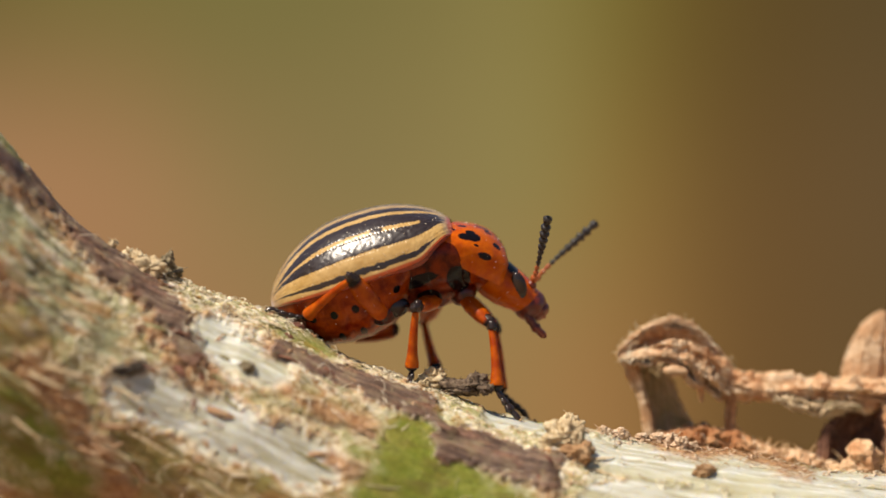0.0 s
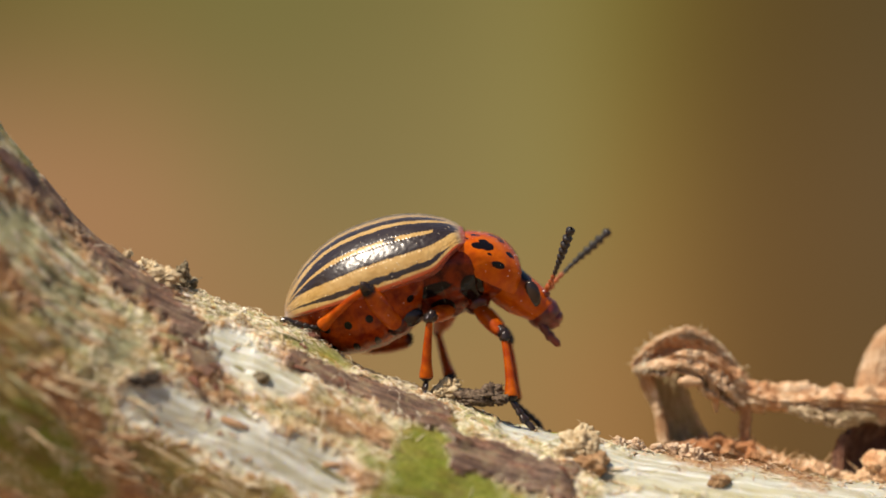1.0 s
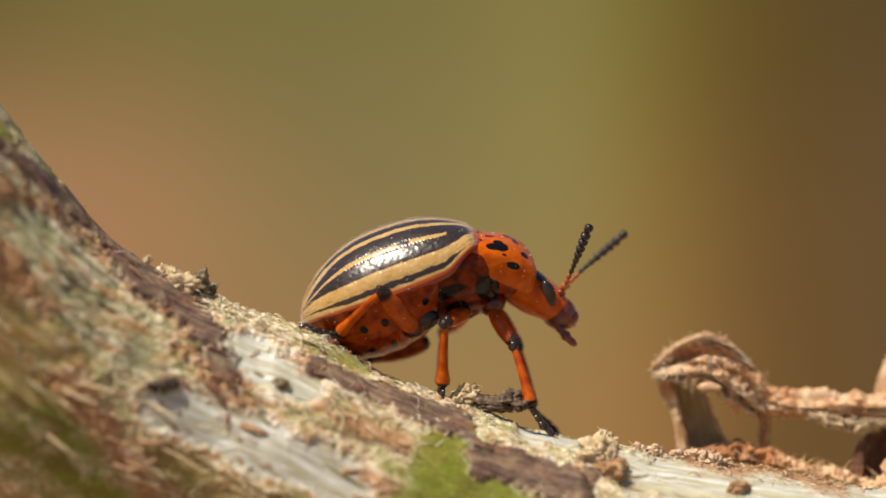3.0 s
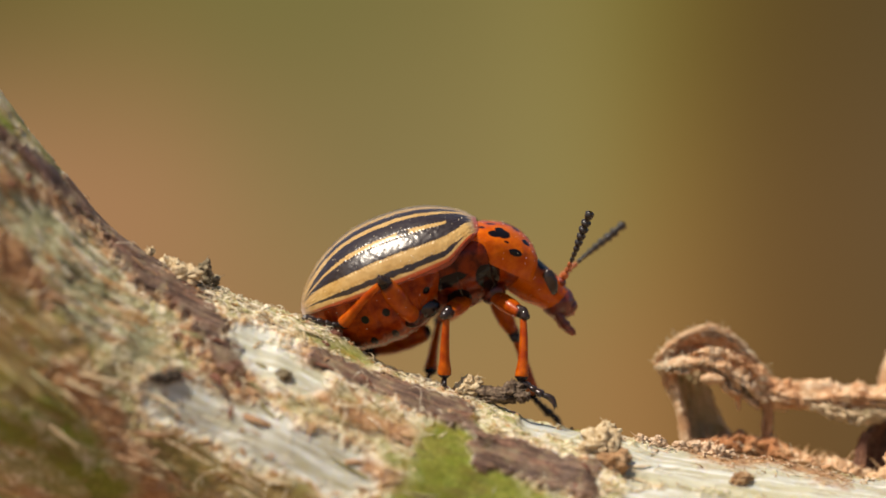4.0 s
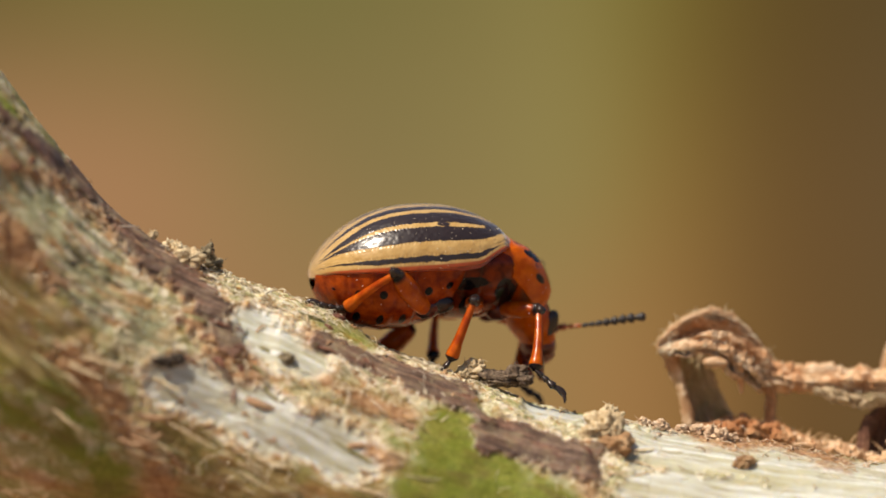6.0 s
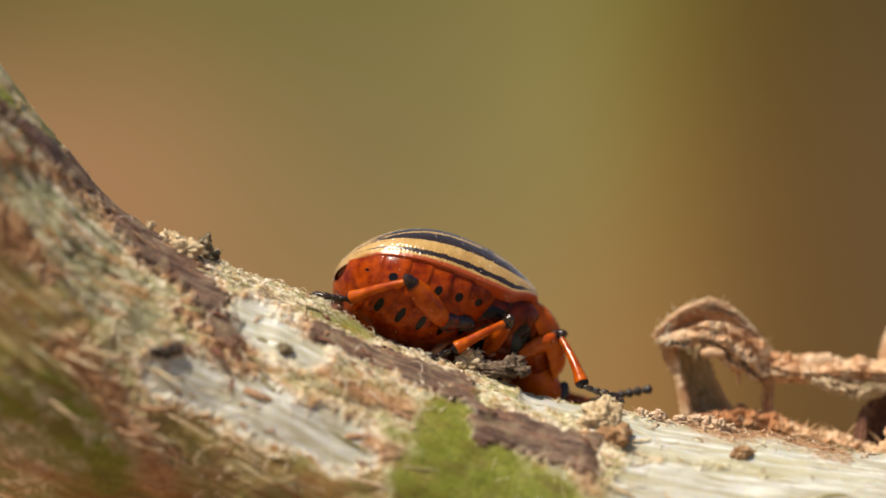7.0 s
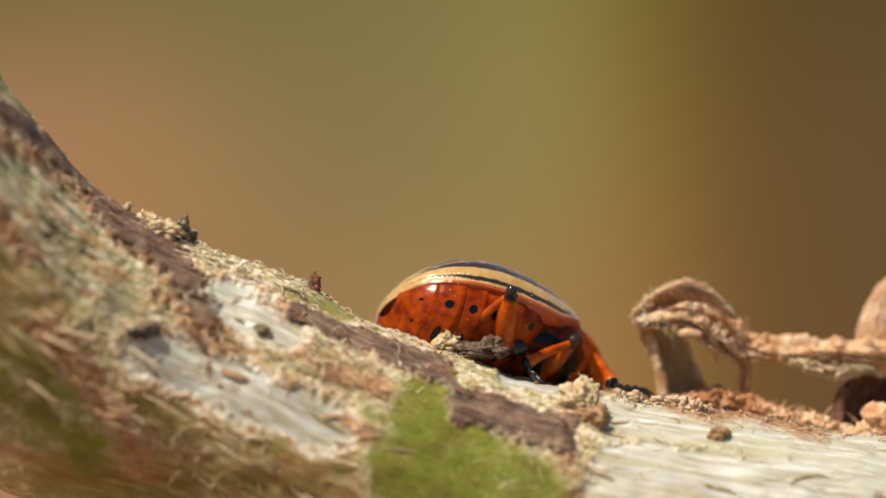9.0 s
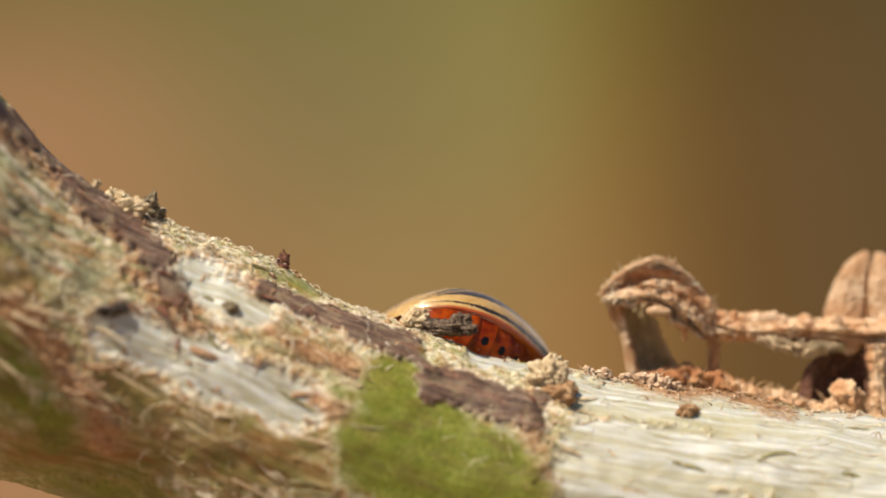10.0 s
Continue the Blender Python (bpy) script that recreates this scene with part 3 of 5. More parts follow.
def thorax(beetle):
    n, m = 70, 64
    u, a = np.linspace(0, 1, n), np.linspace(0, 2 * np.pi, m, endpoint=False)
    X, A = np.meshgrid(12 + 190 * u, a, indexing="ij")
    t = np.clip(1 - np.abs((X - 102) / 103) ** 2.8, 0.0003, 1) ** 0.5
    y = 118 * t * np.cos(A)
    z = np.where(np.sin(A) < 0, 92 * t * np.sin(A), 45 * t * np.sin(A)) - 6
    p = np.stack([X, y, z], -1)
    P = p.reshape(-1, 3)
    plates = np.abs(np.sin(X * 0.052 + 0.5 + 0.5 * np.sin(A * 2))) < 0.10
    p *= (1 - 0.03 * plates)[..., None]
    dark = np.maximum.reduce([2.2 - 1.7 * np.hypot((X - 90) / 23, (z + 76) / 17), 2.2 - 1.7 * np.hypot((X - 82) / 40, (z + 40) / 10),
                              2.2 - 1.7 * np.hypot((X - 150) / 22, (z + 58) / 24)])
    dark = dark + 0.3 * fbm(P, 14, 3, 5).reshape(n, m)
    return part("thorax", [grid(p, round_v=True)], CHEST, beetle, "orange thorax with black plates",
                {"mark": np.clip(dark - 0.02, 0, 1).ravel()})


def pronotum(beetle):
    n, m = 90, 120
    u, a = np.linspace(-0.3, 1, n), np.linspace(-1, 1, m)
    UU, A = np.meshgrid(u, a, indexing="ij")
    angle = A * radians(112)
    X = 106 * UU
    ahead = np.clip(UU, 0, 1)
    W = 108 * (1 - 0.43 * ahead ** 2.2) * (1 - 0.06 * (1 - ahead) ** 6) * (1 + 0.55 * np.minimum(UU, 0))
    H = (50 + 30 * smooth(0.72, 0.86, np.abs(A))) * (1 - 0.36 * ahead ** 2.5 * smooth(0.95, 0.35, np.abs(A))) * (1 + 0.05 * np.sin(np.pi * ahead) * np.cos(angle)) * (1 + 0.7 * np.minimum(UU, 0))
    X = X - 10 * np.cos(angle) * ahead ** 2 + 10 * np.abs(np.sin(angle)) * ahead + 44 * np.cos(angle) * (1 - ahead) - 14 * (1 - ahead)
    lip = 1 - 0.07 * smooth(0.93, 1.0, UU) ** 2
    y, z = W * np.sin(angle) * lip, H * np.cos(angle) * lip
    p = np.stack([X, y, z], -1)
    P = p.reshape(-1, 3)
    P = P * (1 + 0.012 * fbm(P, 12, 3, 4)[:, None])
    spots = np.zeros(n * m)
    for uu, aa, ru, ra in ((0.27, 0.50, 15, 15), (0.17, 0.56, 12, 12), (0.16, 0.44, 11, 10), (0.64, 0.735, 12, 12), (0.71, 0.41, 11, 10), (0.22, 0.16, 20, 7),
                           (0.40, 0.22, 12, 6), (-0.08, 0.34, 8, 7), (-0.10, 0.52, 6, 6), (0.42, 0.62, 5, 4)):
        for side in (-1, 1):
            d = np.hypot((UU.ravel() - uu) * 116 / ru, (A.ravel() - side * aa) * 175 / ra)
            spots = np.maximum(spots, (1 - d) * 1.6 + 0.5)
    spots += 0.30 * fbm(P, 7, 3, 12)
    inner = P * np.array([0.97, 0.94, 0.93]) + np.array([1.5, 0, 0])
    v, q = grid(p)
    ob = part("pronotum", [(P, q), (inner, q[:, ::-1])], ORANGE, beetle, "orange neck shield with black spots",
              {"mark": np.clip(np.r_[spots, spots], 0, 1)})
    # the underside between the forelegs, in the belly's darkened colour
    t = np.linspace(0, 1, 14)
    rad = np.interp(t, [0, 0.15, 0.5, 0.85, 1], [40, 78, 80, 56, 30])
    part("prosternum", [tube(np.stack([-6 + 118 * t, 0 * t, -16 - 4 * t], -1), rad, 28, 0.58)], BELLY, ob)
    return ob


def head(beetle):
    """A blunt wedge let into the neck shield: broad behind, drawn in below towards the mouth."""
    n, m = 84, 72
    u, a = np.linspace(0, 1, n), np.linspace(0, 2 * np.pi, m, endpoint=False)
    x = -40 + 138 * u
    k = [-40, -25, 0, 30, 50, 62, 75, 88, 95, 98]
    ry = np.interp(x, k, [20, 46, 56, 56, 50, 44, 39, 33, 22, 2])
    rz = np.interp(x, k, [16, 33, 39, 37, 33, 30, 27, 23, 15, 2])
    mid = np.interp(x, k, [-2, -2, -1, 1, 4, 5, 4, 2, 1, 0])
    soft = np.ones(7) / 7
    ry[3:-3], rz[3:-3], mid[3:-3] = (np.convolve(q, soft, "valid") for q in (ry, rz, mid))
    X, A = np.meshgrid(x, a, indexing="ij")
    p = np.stack([X, ry[:, None] * np.cos(A), mid[:, None] + rz[:, None] * np.sin(A)], -1)
    furrow = 1.6 * np.exp(-((X - 66) / 3.0) ** 2) * (np.sin(A) > -0.2)
    p[..., 2] -= furrow * np.sin(A)
    p = p * (1 + 0.010 * fbm(p.reshape(-1, 3), 12, 3, 3).reshape(n, m, 1))
    brow = 1.25 - np.hypot((X - 10) / 19, (np.abs(np.cos(A)) - 0.45) / 0.42)
    dot = 1.3 - np.hypot((X - 34) / 13, p[..., 1] / 10)
    dark = np.where(np.sin(A) > 0.1, np.maximum(brow, dot), 0) + 0.12 * fbm(p.reshape(-1, 3), 9, 3, 7).reshape(n, m)
    ob = part("head", [grid(p, round_v=True)], ORANGE, beetle, "orange-red head with black marks", {"mark": np.clip(dark.ravel(), 0, 1)})
    for side in (-1, 1):
        part("eye", [blob((0, 0, 0), (25, 9, 13.5), 28, 20)], BLACK, ob, "black kidney-shaped eye",
             place=Matrix.Translation(Vector((40, side * 47, 17)) * U) @ pose(0, 0, 0, side * -14, 36, side * -12))
        part("antenna_socket", [blob((56, side * 24, 32), (9, 9, 7), 16, 12, 0.1, 4)], MOUTH, ob)
        t = np.linspace(0, 1, 14)
        path = np.stack([84 + 52 * t, side * (25 - 7 * t), -14 - 20 * t + 11 * t ** 2], -1)
        part("palp", [tube(path, np.interp(t, [0, 0.25, 0.32, 0.55, 0.62, 0.9, 1], [6.5, 8.5, 6.0, 9.5, 6.4, 6.6, 0.5]), 12)], MOUTH, ob, "reddish brown mouth feeler")
        path = np.stack([90 + 24 * t, side * (15 - 11 * t ** 2), 6 - 4 * t], -1)
        part("mandible", [tube(path, np.interp(t, [0, 0.6, 1], [8, 6, 0.5]), 10)], MOUTH, ob)
    part("muzzle", [blob((77, 0, 2), (28, 40, 29), 40, 28, 0.06, 2), blob((98, 0, 5), (13, 26, 19), 28, 20, 0.10, 5)], MOUTH, ob, "dark red lower face")
    return ob


def antenna(parent):
    """Eleven beads, thin and orange at the base, thick and black at the tip, along x."""
    lengths = [20, 11, 14, 12, 12, 13, 14, 15, 15, 15, 21]
    widths = [6.8, 4.8, 4.4, 4.4, 4.8, 5.8, 7.2, 8.2, 8.9, 9.1, 8.2]
    path, rad, dark, x = [], [], [], 0.0
    for k, (long, wide) in enumerate(zip(lengths, widths)):
        for t, r in zip((0.04, 0.2, 0.5, 0.78, 0.96), (0.42, 0.66, 0.92, 1.0, 0.6)):
            path.append((x + long * t, 1.6 * math.sin((x + long * t) * 0.03), 0))
            rad.append(wide * r if x + long * t < 158 else 3.0)
            dark += [min(1, max(0, (k - 1.4) / 2.4))] * 14
        x += long
    return part("antenna", [tube(path, rad, 14)], ANTENNA, parent, "beaded antenna, orange at its root and black at its club", {"mark": dark})


TIBIAS = {"front": 118.0, "middle": 112.0, "hind": 122.0}
FEMURS = {"front": 86.0, "middle": 100.0, "hind": 114.0}


def leg(beetle, name):
    femur, tibia = FEMURS[name], TIBIAS[name]
    t = np.linspace(0, 1, 18)
    path = np.stack([femur * t, 0 * t, 0 * t], -1)
    rad = np.interp(t, [0, 0.08, 0.35, 0.65, 0.9, 1], [9, 17, 22, 21, 14, 9]) * {"front": 0.80, "middle": 0.80, "hind": 1.1}[name]
    upper = part("femur", [tube(path, rad, 18, 0.85)], LEG, beetle, "swollen orange thigh",
                 {"mark": np.repeat(np.maximum(smooth(0.2, 0.02, t), smooth(0.74, 0.95, t)) * 0.62, 18)})
    part("knee", [blob((femur + 1, 0, 0), (11, 8, 9.5), 22, 16, 0.3, 3), blob((femur - 9, 0, 3), (11, 10, 9.5), 22, 16, 0.3, 5)], BLACK, upper, "black knee joint")
    path = np.stack([tibia * t, 0 * t, 3.5 * np.sin(t * 3.1)], -1)
    rad = np.interp(t, [0, 0.1, 0.4, 0.7, 0.9, 0.98, 1], [5, 6, 7.5, 9, 12.5, 11.5, 5])
    dark = np.repeat(np.maximum(smooth(0.12, 0.03, t), smooth(0.88, 0.97, t)) * 0.9, 12)
    lower = part("tibia", [tube(path, rad, 12)], LEG, upper, "orange shin with a dark end", {"mark": dark})
    pieces, x = [], 0.0
    for long, wide in ((19, 8.5), (14, 10), (17, 12.5)):
        s = np.linspace(0, 1, 7)
        pieces.append(tube(np.stack([x + long * s, 0 * s, 0 * s], -1), wide * np.interp(s, [0, 0.2, 0.8, 1], [0.45, 0.7, 1, 0.5]), 10, 0.62))
        x += long * 0.9
    s = np.linspace(0, 1, 7)
    pieces.append(tube(np.stack([x + 24 * s, 0 * s, 3 * np.sin(3 * s)], -1), np.interp(s, [0, 0.7, 1], [4.5, 6.5, 5]), 9))
    for side in (-1, 1):
        pieces.append(tube(np.stack([x + 22 + 11 * s, side * (2 + 6 * s), -9 * s ** 1.6], -1), np.interp(s, [0, 0.5, 1], [3.6, 2.8, 0.4]), 7))
    foot = part("tarsus", pieces, BLACK, upper, "black jointed foot with two claws")
    return upper, lower, foot


ANTENNA = chitin("antenna chitin", (0.50, 0.13, 0.03), (0.30, 0.07, 0.02), (0.022, 0.017, 0.016), 0.42)
HIPS = {"front": (148, 34, -93), "middle": (104, 42, -84), "hind": (8, 88, -82)}


def beetle():
    thing = tagged(new("beetle"), "striped yellow and orange leaf beetle walking on the gnawed stem", "beetle")
    for side in (-1, 1):
        elytron(thing, side)
    abdomen(thing)
    thorax(thing)
    moving = {"body": thing, "pronotum": pronotum(thing), "head": head(thing)}
    for side in (-1, 1):
        moving["antenna", side] = antenna(moving["head"])
        for name in HIPS:
            moving[name, side] = leg(thing, name)
            h = HIPS[name]
            if name == "hind":
                part("hip_plate", [blob((32, side * 96, -72), (23, 13, 17), 24, 18, 0.06, 3)], BLACK, thing, "round black plate before the hind hip")
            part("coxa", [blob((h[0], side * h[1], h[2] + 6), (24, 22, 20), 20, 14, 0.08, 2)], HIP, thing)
    return moving


def dust(carrier, count, seed):
    """Specks of pollen stuck to a part's outer side."""
    dice = np.random.default_rng(seed)
    me = carrier.data
    co, no = np.empty(len(me.vertices) * 3, np.float32), np.empty(len(me.vertices) * 3, np.float32)
    me.vertices.foreach_get("co", co), me.vertices.foreach_get("normal", no)
    co, no = co.reshape(-1, 3) / (U * SIZE), no.reshape(-1, 3)
    facing = (co * no).sum(1)
    outer = np.nonzero(facing * (1 if facing.max() > -facing.min() else -1) > 0)[0]
    pieces = [blob(co[i], np.full(3, dice.uniform(0.45, 1.15)), 6, 5) for i in dice.choice(outer, count)]
    speck = part("dust", pieces, FIBRE, carrier)
    return tagged(speck, "pale specks of dust", kind="stuff")


BEETLE = beetle()
for k, carrier in enumerate(list(BEETLE["body"].children)):
    count = {"elytron": 130, "pronotum": 60, "abdomen": 70, "head": 36, "thorax": 30, "femur": 16}.get(carrier.name.split(".")[0], 0)
    if count:
        dust(carrier, count, 50 + k)

# ---- small things ----
SIZE = 1.0
DICE = np.random.default_rng(11)


def strands(count, reach, wide, spread, wanted, high=1.0, stray=0.7, flat=1.0, curl=1.0):
    """Loose fibres that lie along the stem's skin or curl up from it, where wanted(marks, h, angle, place) is large."""
    pieces = []
    hs, an = DICE.uniform(-120, 1640, count * 5), np.radians(DICE.uniform(*spread, count * 5))
    p, m, out = STALK.skin(hs, an)
    ahead = STALK.skin(hs + 4, an)[0] - p
    pick = np.nonzero(DICE.uniform(0, 1, len(hs)) < wanted(m, hs, an, p))[0][:count]
    for i in pick:
        long = reach * DICE.uniform(0.3, 1.3)
        way = ahead[i] / np.linalg.norm(ahead[i]) * DICE.choice([-1, 1]) + stray * DICE.normal(0, 1, 3)
        way -= out[i] * way.dot(out[i])
        way /= np.linalg.norm(way)
        side = np.cross(out[i], way)
        t = np.linspace(0, 1, 8)
        twist = curl * (DICE.normal(0, 2.6) * t + DICE.normal(0, 1.4) * t ** 2)
        step = np.cos(twist)[:, None] * way + np.sin(twist)[:, None] * side + out[i] * (high * DICE.uniform(0.0, 0.9) * np.cos(t * 3.0))[:, None]
        path = p[i] - 0.5 * out[i] + long / 7 * np.vstack([np.zeros(3), np.cumsum(step[:-1], axis=0)])
        w = wide * DICE.uniform(0.55, 1.4)
        pieces.append(tube(path, w * np.array([0.9, 1, 1, 1, 0.9, 0.8, 0.6, 0.2]), 4 if flat == 1 else 6, flat, up=out[i] + 0.01))
    return pieces


def chips(count, size, spread, wanted, flatten=0.5):
    pieces = []
    hs, an = DICE.uniform(-120, 1640, count * 6), np.radians(DICE.uniform(*spread, count * 6))
    p, m, out = STALK.skin(hs, an)
    pick = np.nonzero(DICE.uniform(0, 1, len(hs)) < wanted(m, hs, an, p))[0][:count]
    for i in pick:
        r = size * DICE.uniform(0.35, 1.25)
        v, q = blob((0, 0, 0), (r * DICE.uniform(0.7, 1.6), r * DICE.uniform(0.5, 1.0), r * flatten), 9, 7, 0.75, int(DICE.integers(900)))
        turn = np.array(Euler(DICE.uniform(-1.2, 1.2, 3)).to_matrix())
        pieces.append((v @ turn.T + p[i] + out[i] * r * 0.25, q))
    return pieces


def raw(m):
    return 1 - np.maximum.reduce([m["green"], m["pith"] * 0.9, m["bark"]])


REDFLAKES = [(255, 560, 365, 668, 24), (300, 560, 330, 600, 22), (-60, 300, 0, 300, 10), (960, 835, 1000, 900, 22), (500, 600, 560, 640, 12)]
CURLS = [(85, 570, 205, 690, 34), (300, 600, 360, 650, 16), (540, 690, 700, 740, 26), (240, 660, 330, 690, 12)]
PINKFLAKES = [(120, 425, 240, 520, 12), (-60, 298, 30, 330, 11), (230, 520, 300, 590, 12), (320, 640, 370, 700, 14), (500, 590, 560, 620, 9),
              (-70, 430, 20, 520, 34), (40, 640, 230, 830, 38), (620, 750, 680, 790, 16), (540, 820, 640, 900, 14)]


def debris():
    top = (-32, 26)

    def pale(m, h, a, p):
        """Curls lie in drifts, fewer towards the upper end."""
        return raw(m) * (1 - 0.9 * m["amber"]) * (1 - 0.6 * m["rust"]) * smooth(0.02, 0.26, fbm(p, 70, 3, 41)) * (0.12 + 0.88 * smooth(120, 430, h))

    def ridge(m, h, a, p):
        return raw(m) * smooth(180, 290, h) * smooth(-0.20, 0.20, fbm(p, 55, 3, 61)) * (1 - 0.6 * smooth(1080, 1180, h))
    soft = part("fibre_fuzz", strands(1100, 24, 0.6, (-25, 118), pale, 0.8, 0.9, 1.0, 0.5), FIBRE)
    tagged(soft, "loose pale fibres curling from the gnawed stem", "plant fibres", kind="stuff")
    drift = part("fibre_fuzz", strands(420, 32, 0.9, (-10, 118), lambda m, h, a, p: 3 * STALK.inside(p, CURLS, "rust"), 1.5, 1.2, 0.6, 0.9), FIBRE)
    tagged(drift, "tangled cream curls in a drift on the stem", "plant fibres", kind="stuff")
    shreds = part("torn_shreds", strands(160, 17, 2.4, (-22, 118), pale, 0.6, 0.6, 0.3, 0.35), FIBRE)
    tagged(shreds, "cream shreds of torn flesh on the gnawed stem", "plant fibres", kind="stuff")
    curls = part("torn_shreds", strands(330, 26, 1.5, (-22, 120), lambda m, h, a, p: m["fringe"] * (1 - m["bark"]) * (1 - m["pith"]) * (1 - m["green"]), 1.4, 0.9, 0.4, 0.9), CREAM)
    tagged(curls, "curled cream shreds at the edges of bark and skin", "plant fibres", kind="stuff")
    tan = part("torn_shreds", strands(110, 20, 2.2, (-22, 118), lambda m, h, a, p: raw(m) * smooth(0.0, 0.25, fbm(p, 60, 3, 43)) * smooth(80, 420, h) + 0.6 * m["fringe"] * (1 - m["green"]), 0.9, 0.6, 0.3, 0.5), PINKISH)
    tagged(tan, "tan shreds of torn flesh on the gnawed stem", "plant fibres", kind="stuff")
    edge = part("fibre_fuzz", strands(900, 17, 0.8, top, ridge, 1.3, 1.0, 1.0, 0.45) + strands(260, 14, 1.9, top, ridge, 1.2, 0.9, 0.35, 0.4) +
                strands(200, 34, 0.5, (15, 75), lambda m, h, a, p: 0.9 * smooth(780, 900, h), 0.5, 0.9, 1.0, 0.35) +
                strands(90, 46, 0.75, (10, 120), lambda m, h, a, p: 0.5 * raw(m), 1.2, 1.2, 1.0, 0.7), FIBRE)
    tagged(edge, "pale fibres along the top of the stem", "plant fibres", kind="stuff")
    strips = part("peeled_strips", strands(130, 60, 1.0, (8, 115), lambda m, h, a, p: (0.15 + 0.15 * m["amber"]) * (1 - m["green"]), 0.25, 0.12, 1.0, 0.25), FIBRE)
    tagged(strips, "long pale threads peeling along the stem", "plant fibres", kind="stuff")
    ribbons = part("peeled_strips", strands(110, 66, 3.2, (5, 118), lambda m, h, a, p: (0.35 + 0.4 * m["amber"]) * (1 - 0.9 * m["bark"]) * (1 - m["green"]) * (1 - 0.8 * m["pith"]), 0.10, 0.12, 0.15, 0.15), CREAM)
    tagged(ribbons, "flat tan ribbons of flesh peeling along the stem", "plant fibres", kind="stuff")
    olive = part("peeled_strips", strands(110, 74, 3.4, (5, 120), lambda m, h, a, p: (0.4 + 0.3 * m["amber"]) * (1 - 0.9 * m["bark"]) * (1 - m["green"]) * (1 - 0.8 * m["pith"]), 0.08, 0.10, 0.15, 0.15), OLIVE)
    tagged(olive, "olive ribbons of flesh lying along the stem", "plant fibres", kind="stuff")
    splinters = part("bark_flakes", strands(130, 44, 3.0, (-20, 120), lambda m, h, a, p: m["bark"], 0.25, 0.12, 0.35, 0.1), REDBARK)
    tagged(splinters, "dark splinters along the dry bark", "bark flakes", kind="stuff")
    crest = part("torn_shreds", strands(420, 15, 2.4, (-22, 10), lambda m, h, a, p: smooth(1020, 1120, h) * (0.25 + 0.75 * smooth(1300, 1220, h)), 1.3, 0.9, 0.35, 0.6), PALEPINK)
    tagged(crest, "pinkish shreds along the crest of the stem", "plant fibres", kind="stuff")
    rust = part("fibre_fuzz", strands(600, 22, 0.8, (-20, 125), lambda m, h, a, p: m["rust"] * 0.9 + 0.03, 1.0, 0.7, 1.0, 0.6), RUSTY)
    tagged(rust, "rust-brown fibres on the stem", "plant fibres", kind="stuff")
    red = part("bark_flakes", strands(90, 30, 5.0, (-20, 120), lambda m, h, a, p: 3 * STALK.inside(p, REDFLAKES, "rust"), 0.9, 0.6, 0.3, 0.4) +
               chips(9, 5.0, (-20, 120), lambda m, h, a, p: 3 * STALK.inside(p, REDFLAKES, "rust")), REDBARK)
    tagged(red, "dark red-brown bark flakes on the stem", "bark flakes", kind="stuff")
    pink = part("bark_flakes", strands(80, 44, 4.6, (-20, 125), lambda m, h, a, p: 2 * STALK.inside(p, PINKFLAKES, "rust"), 0.35, 0.3, 0.3, 0.3), PINKISH)
    tagged(pink, "pinkish brown flakes peeling beside the bark", "bark flakes", kind="stuff")
    white = part("chaff", chips(110, 3.6, (-28, 18), lambda m, h, a, p: ridge(m, h, a, p) * smooth(1120, 1040, h)) +
                 chips(14, 2.2, (30, 120), lambda m, h, a, p: raw(m) * 0.5) +
                 chips(20, 1.2, (30, 120), lambda m, h, a, p: m["green"]), FIBRE)
    tagged(white, "pale crumbs of gnawed stem flesh", "chaff", kind="stuff")
    brown = part("chaff", chips(14, 3.4, (-25, 120), lambda m, h, a, p: m["rust"] * 0.9) +
                 chips(70, 3.6, (-25, 10), lambda m, h, a, p: 0.6 * smooth(300, 420, h) * smooth(1100, 1000, h)), RUSTY)
    tagged(brown, "brown crumbs on the gnawed stem", "chaff", kind="stuff")


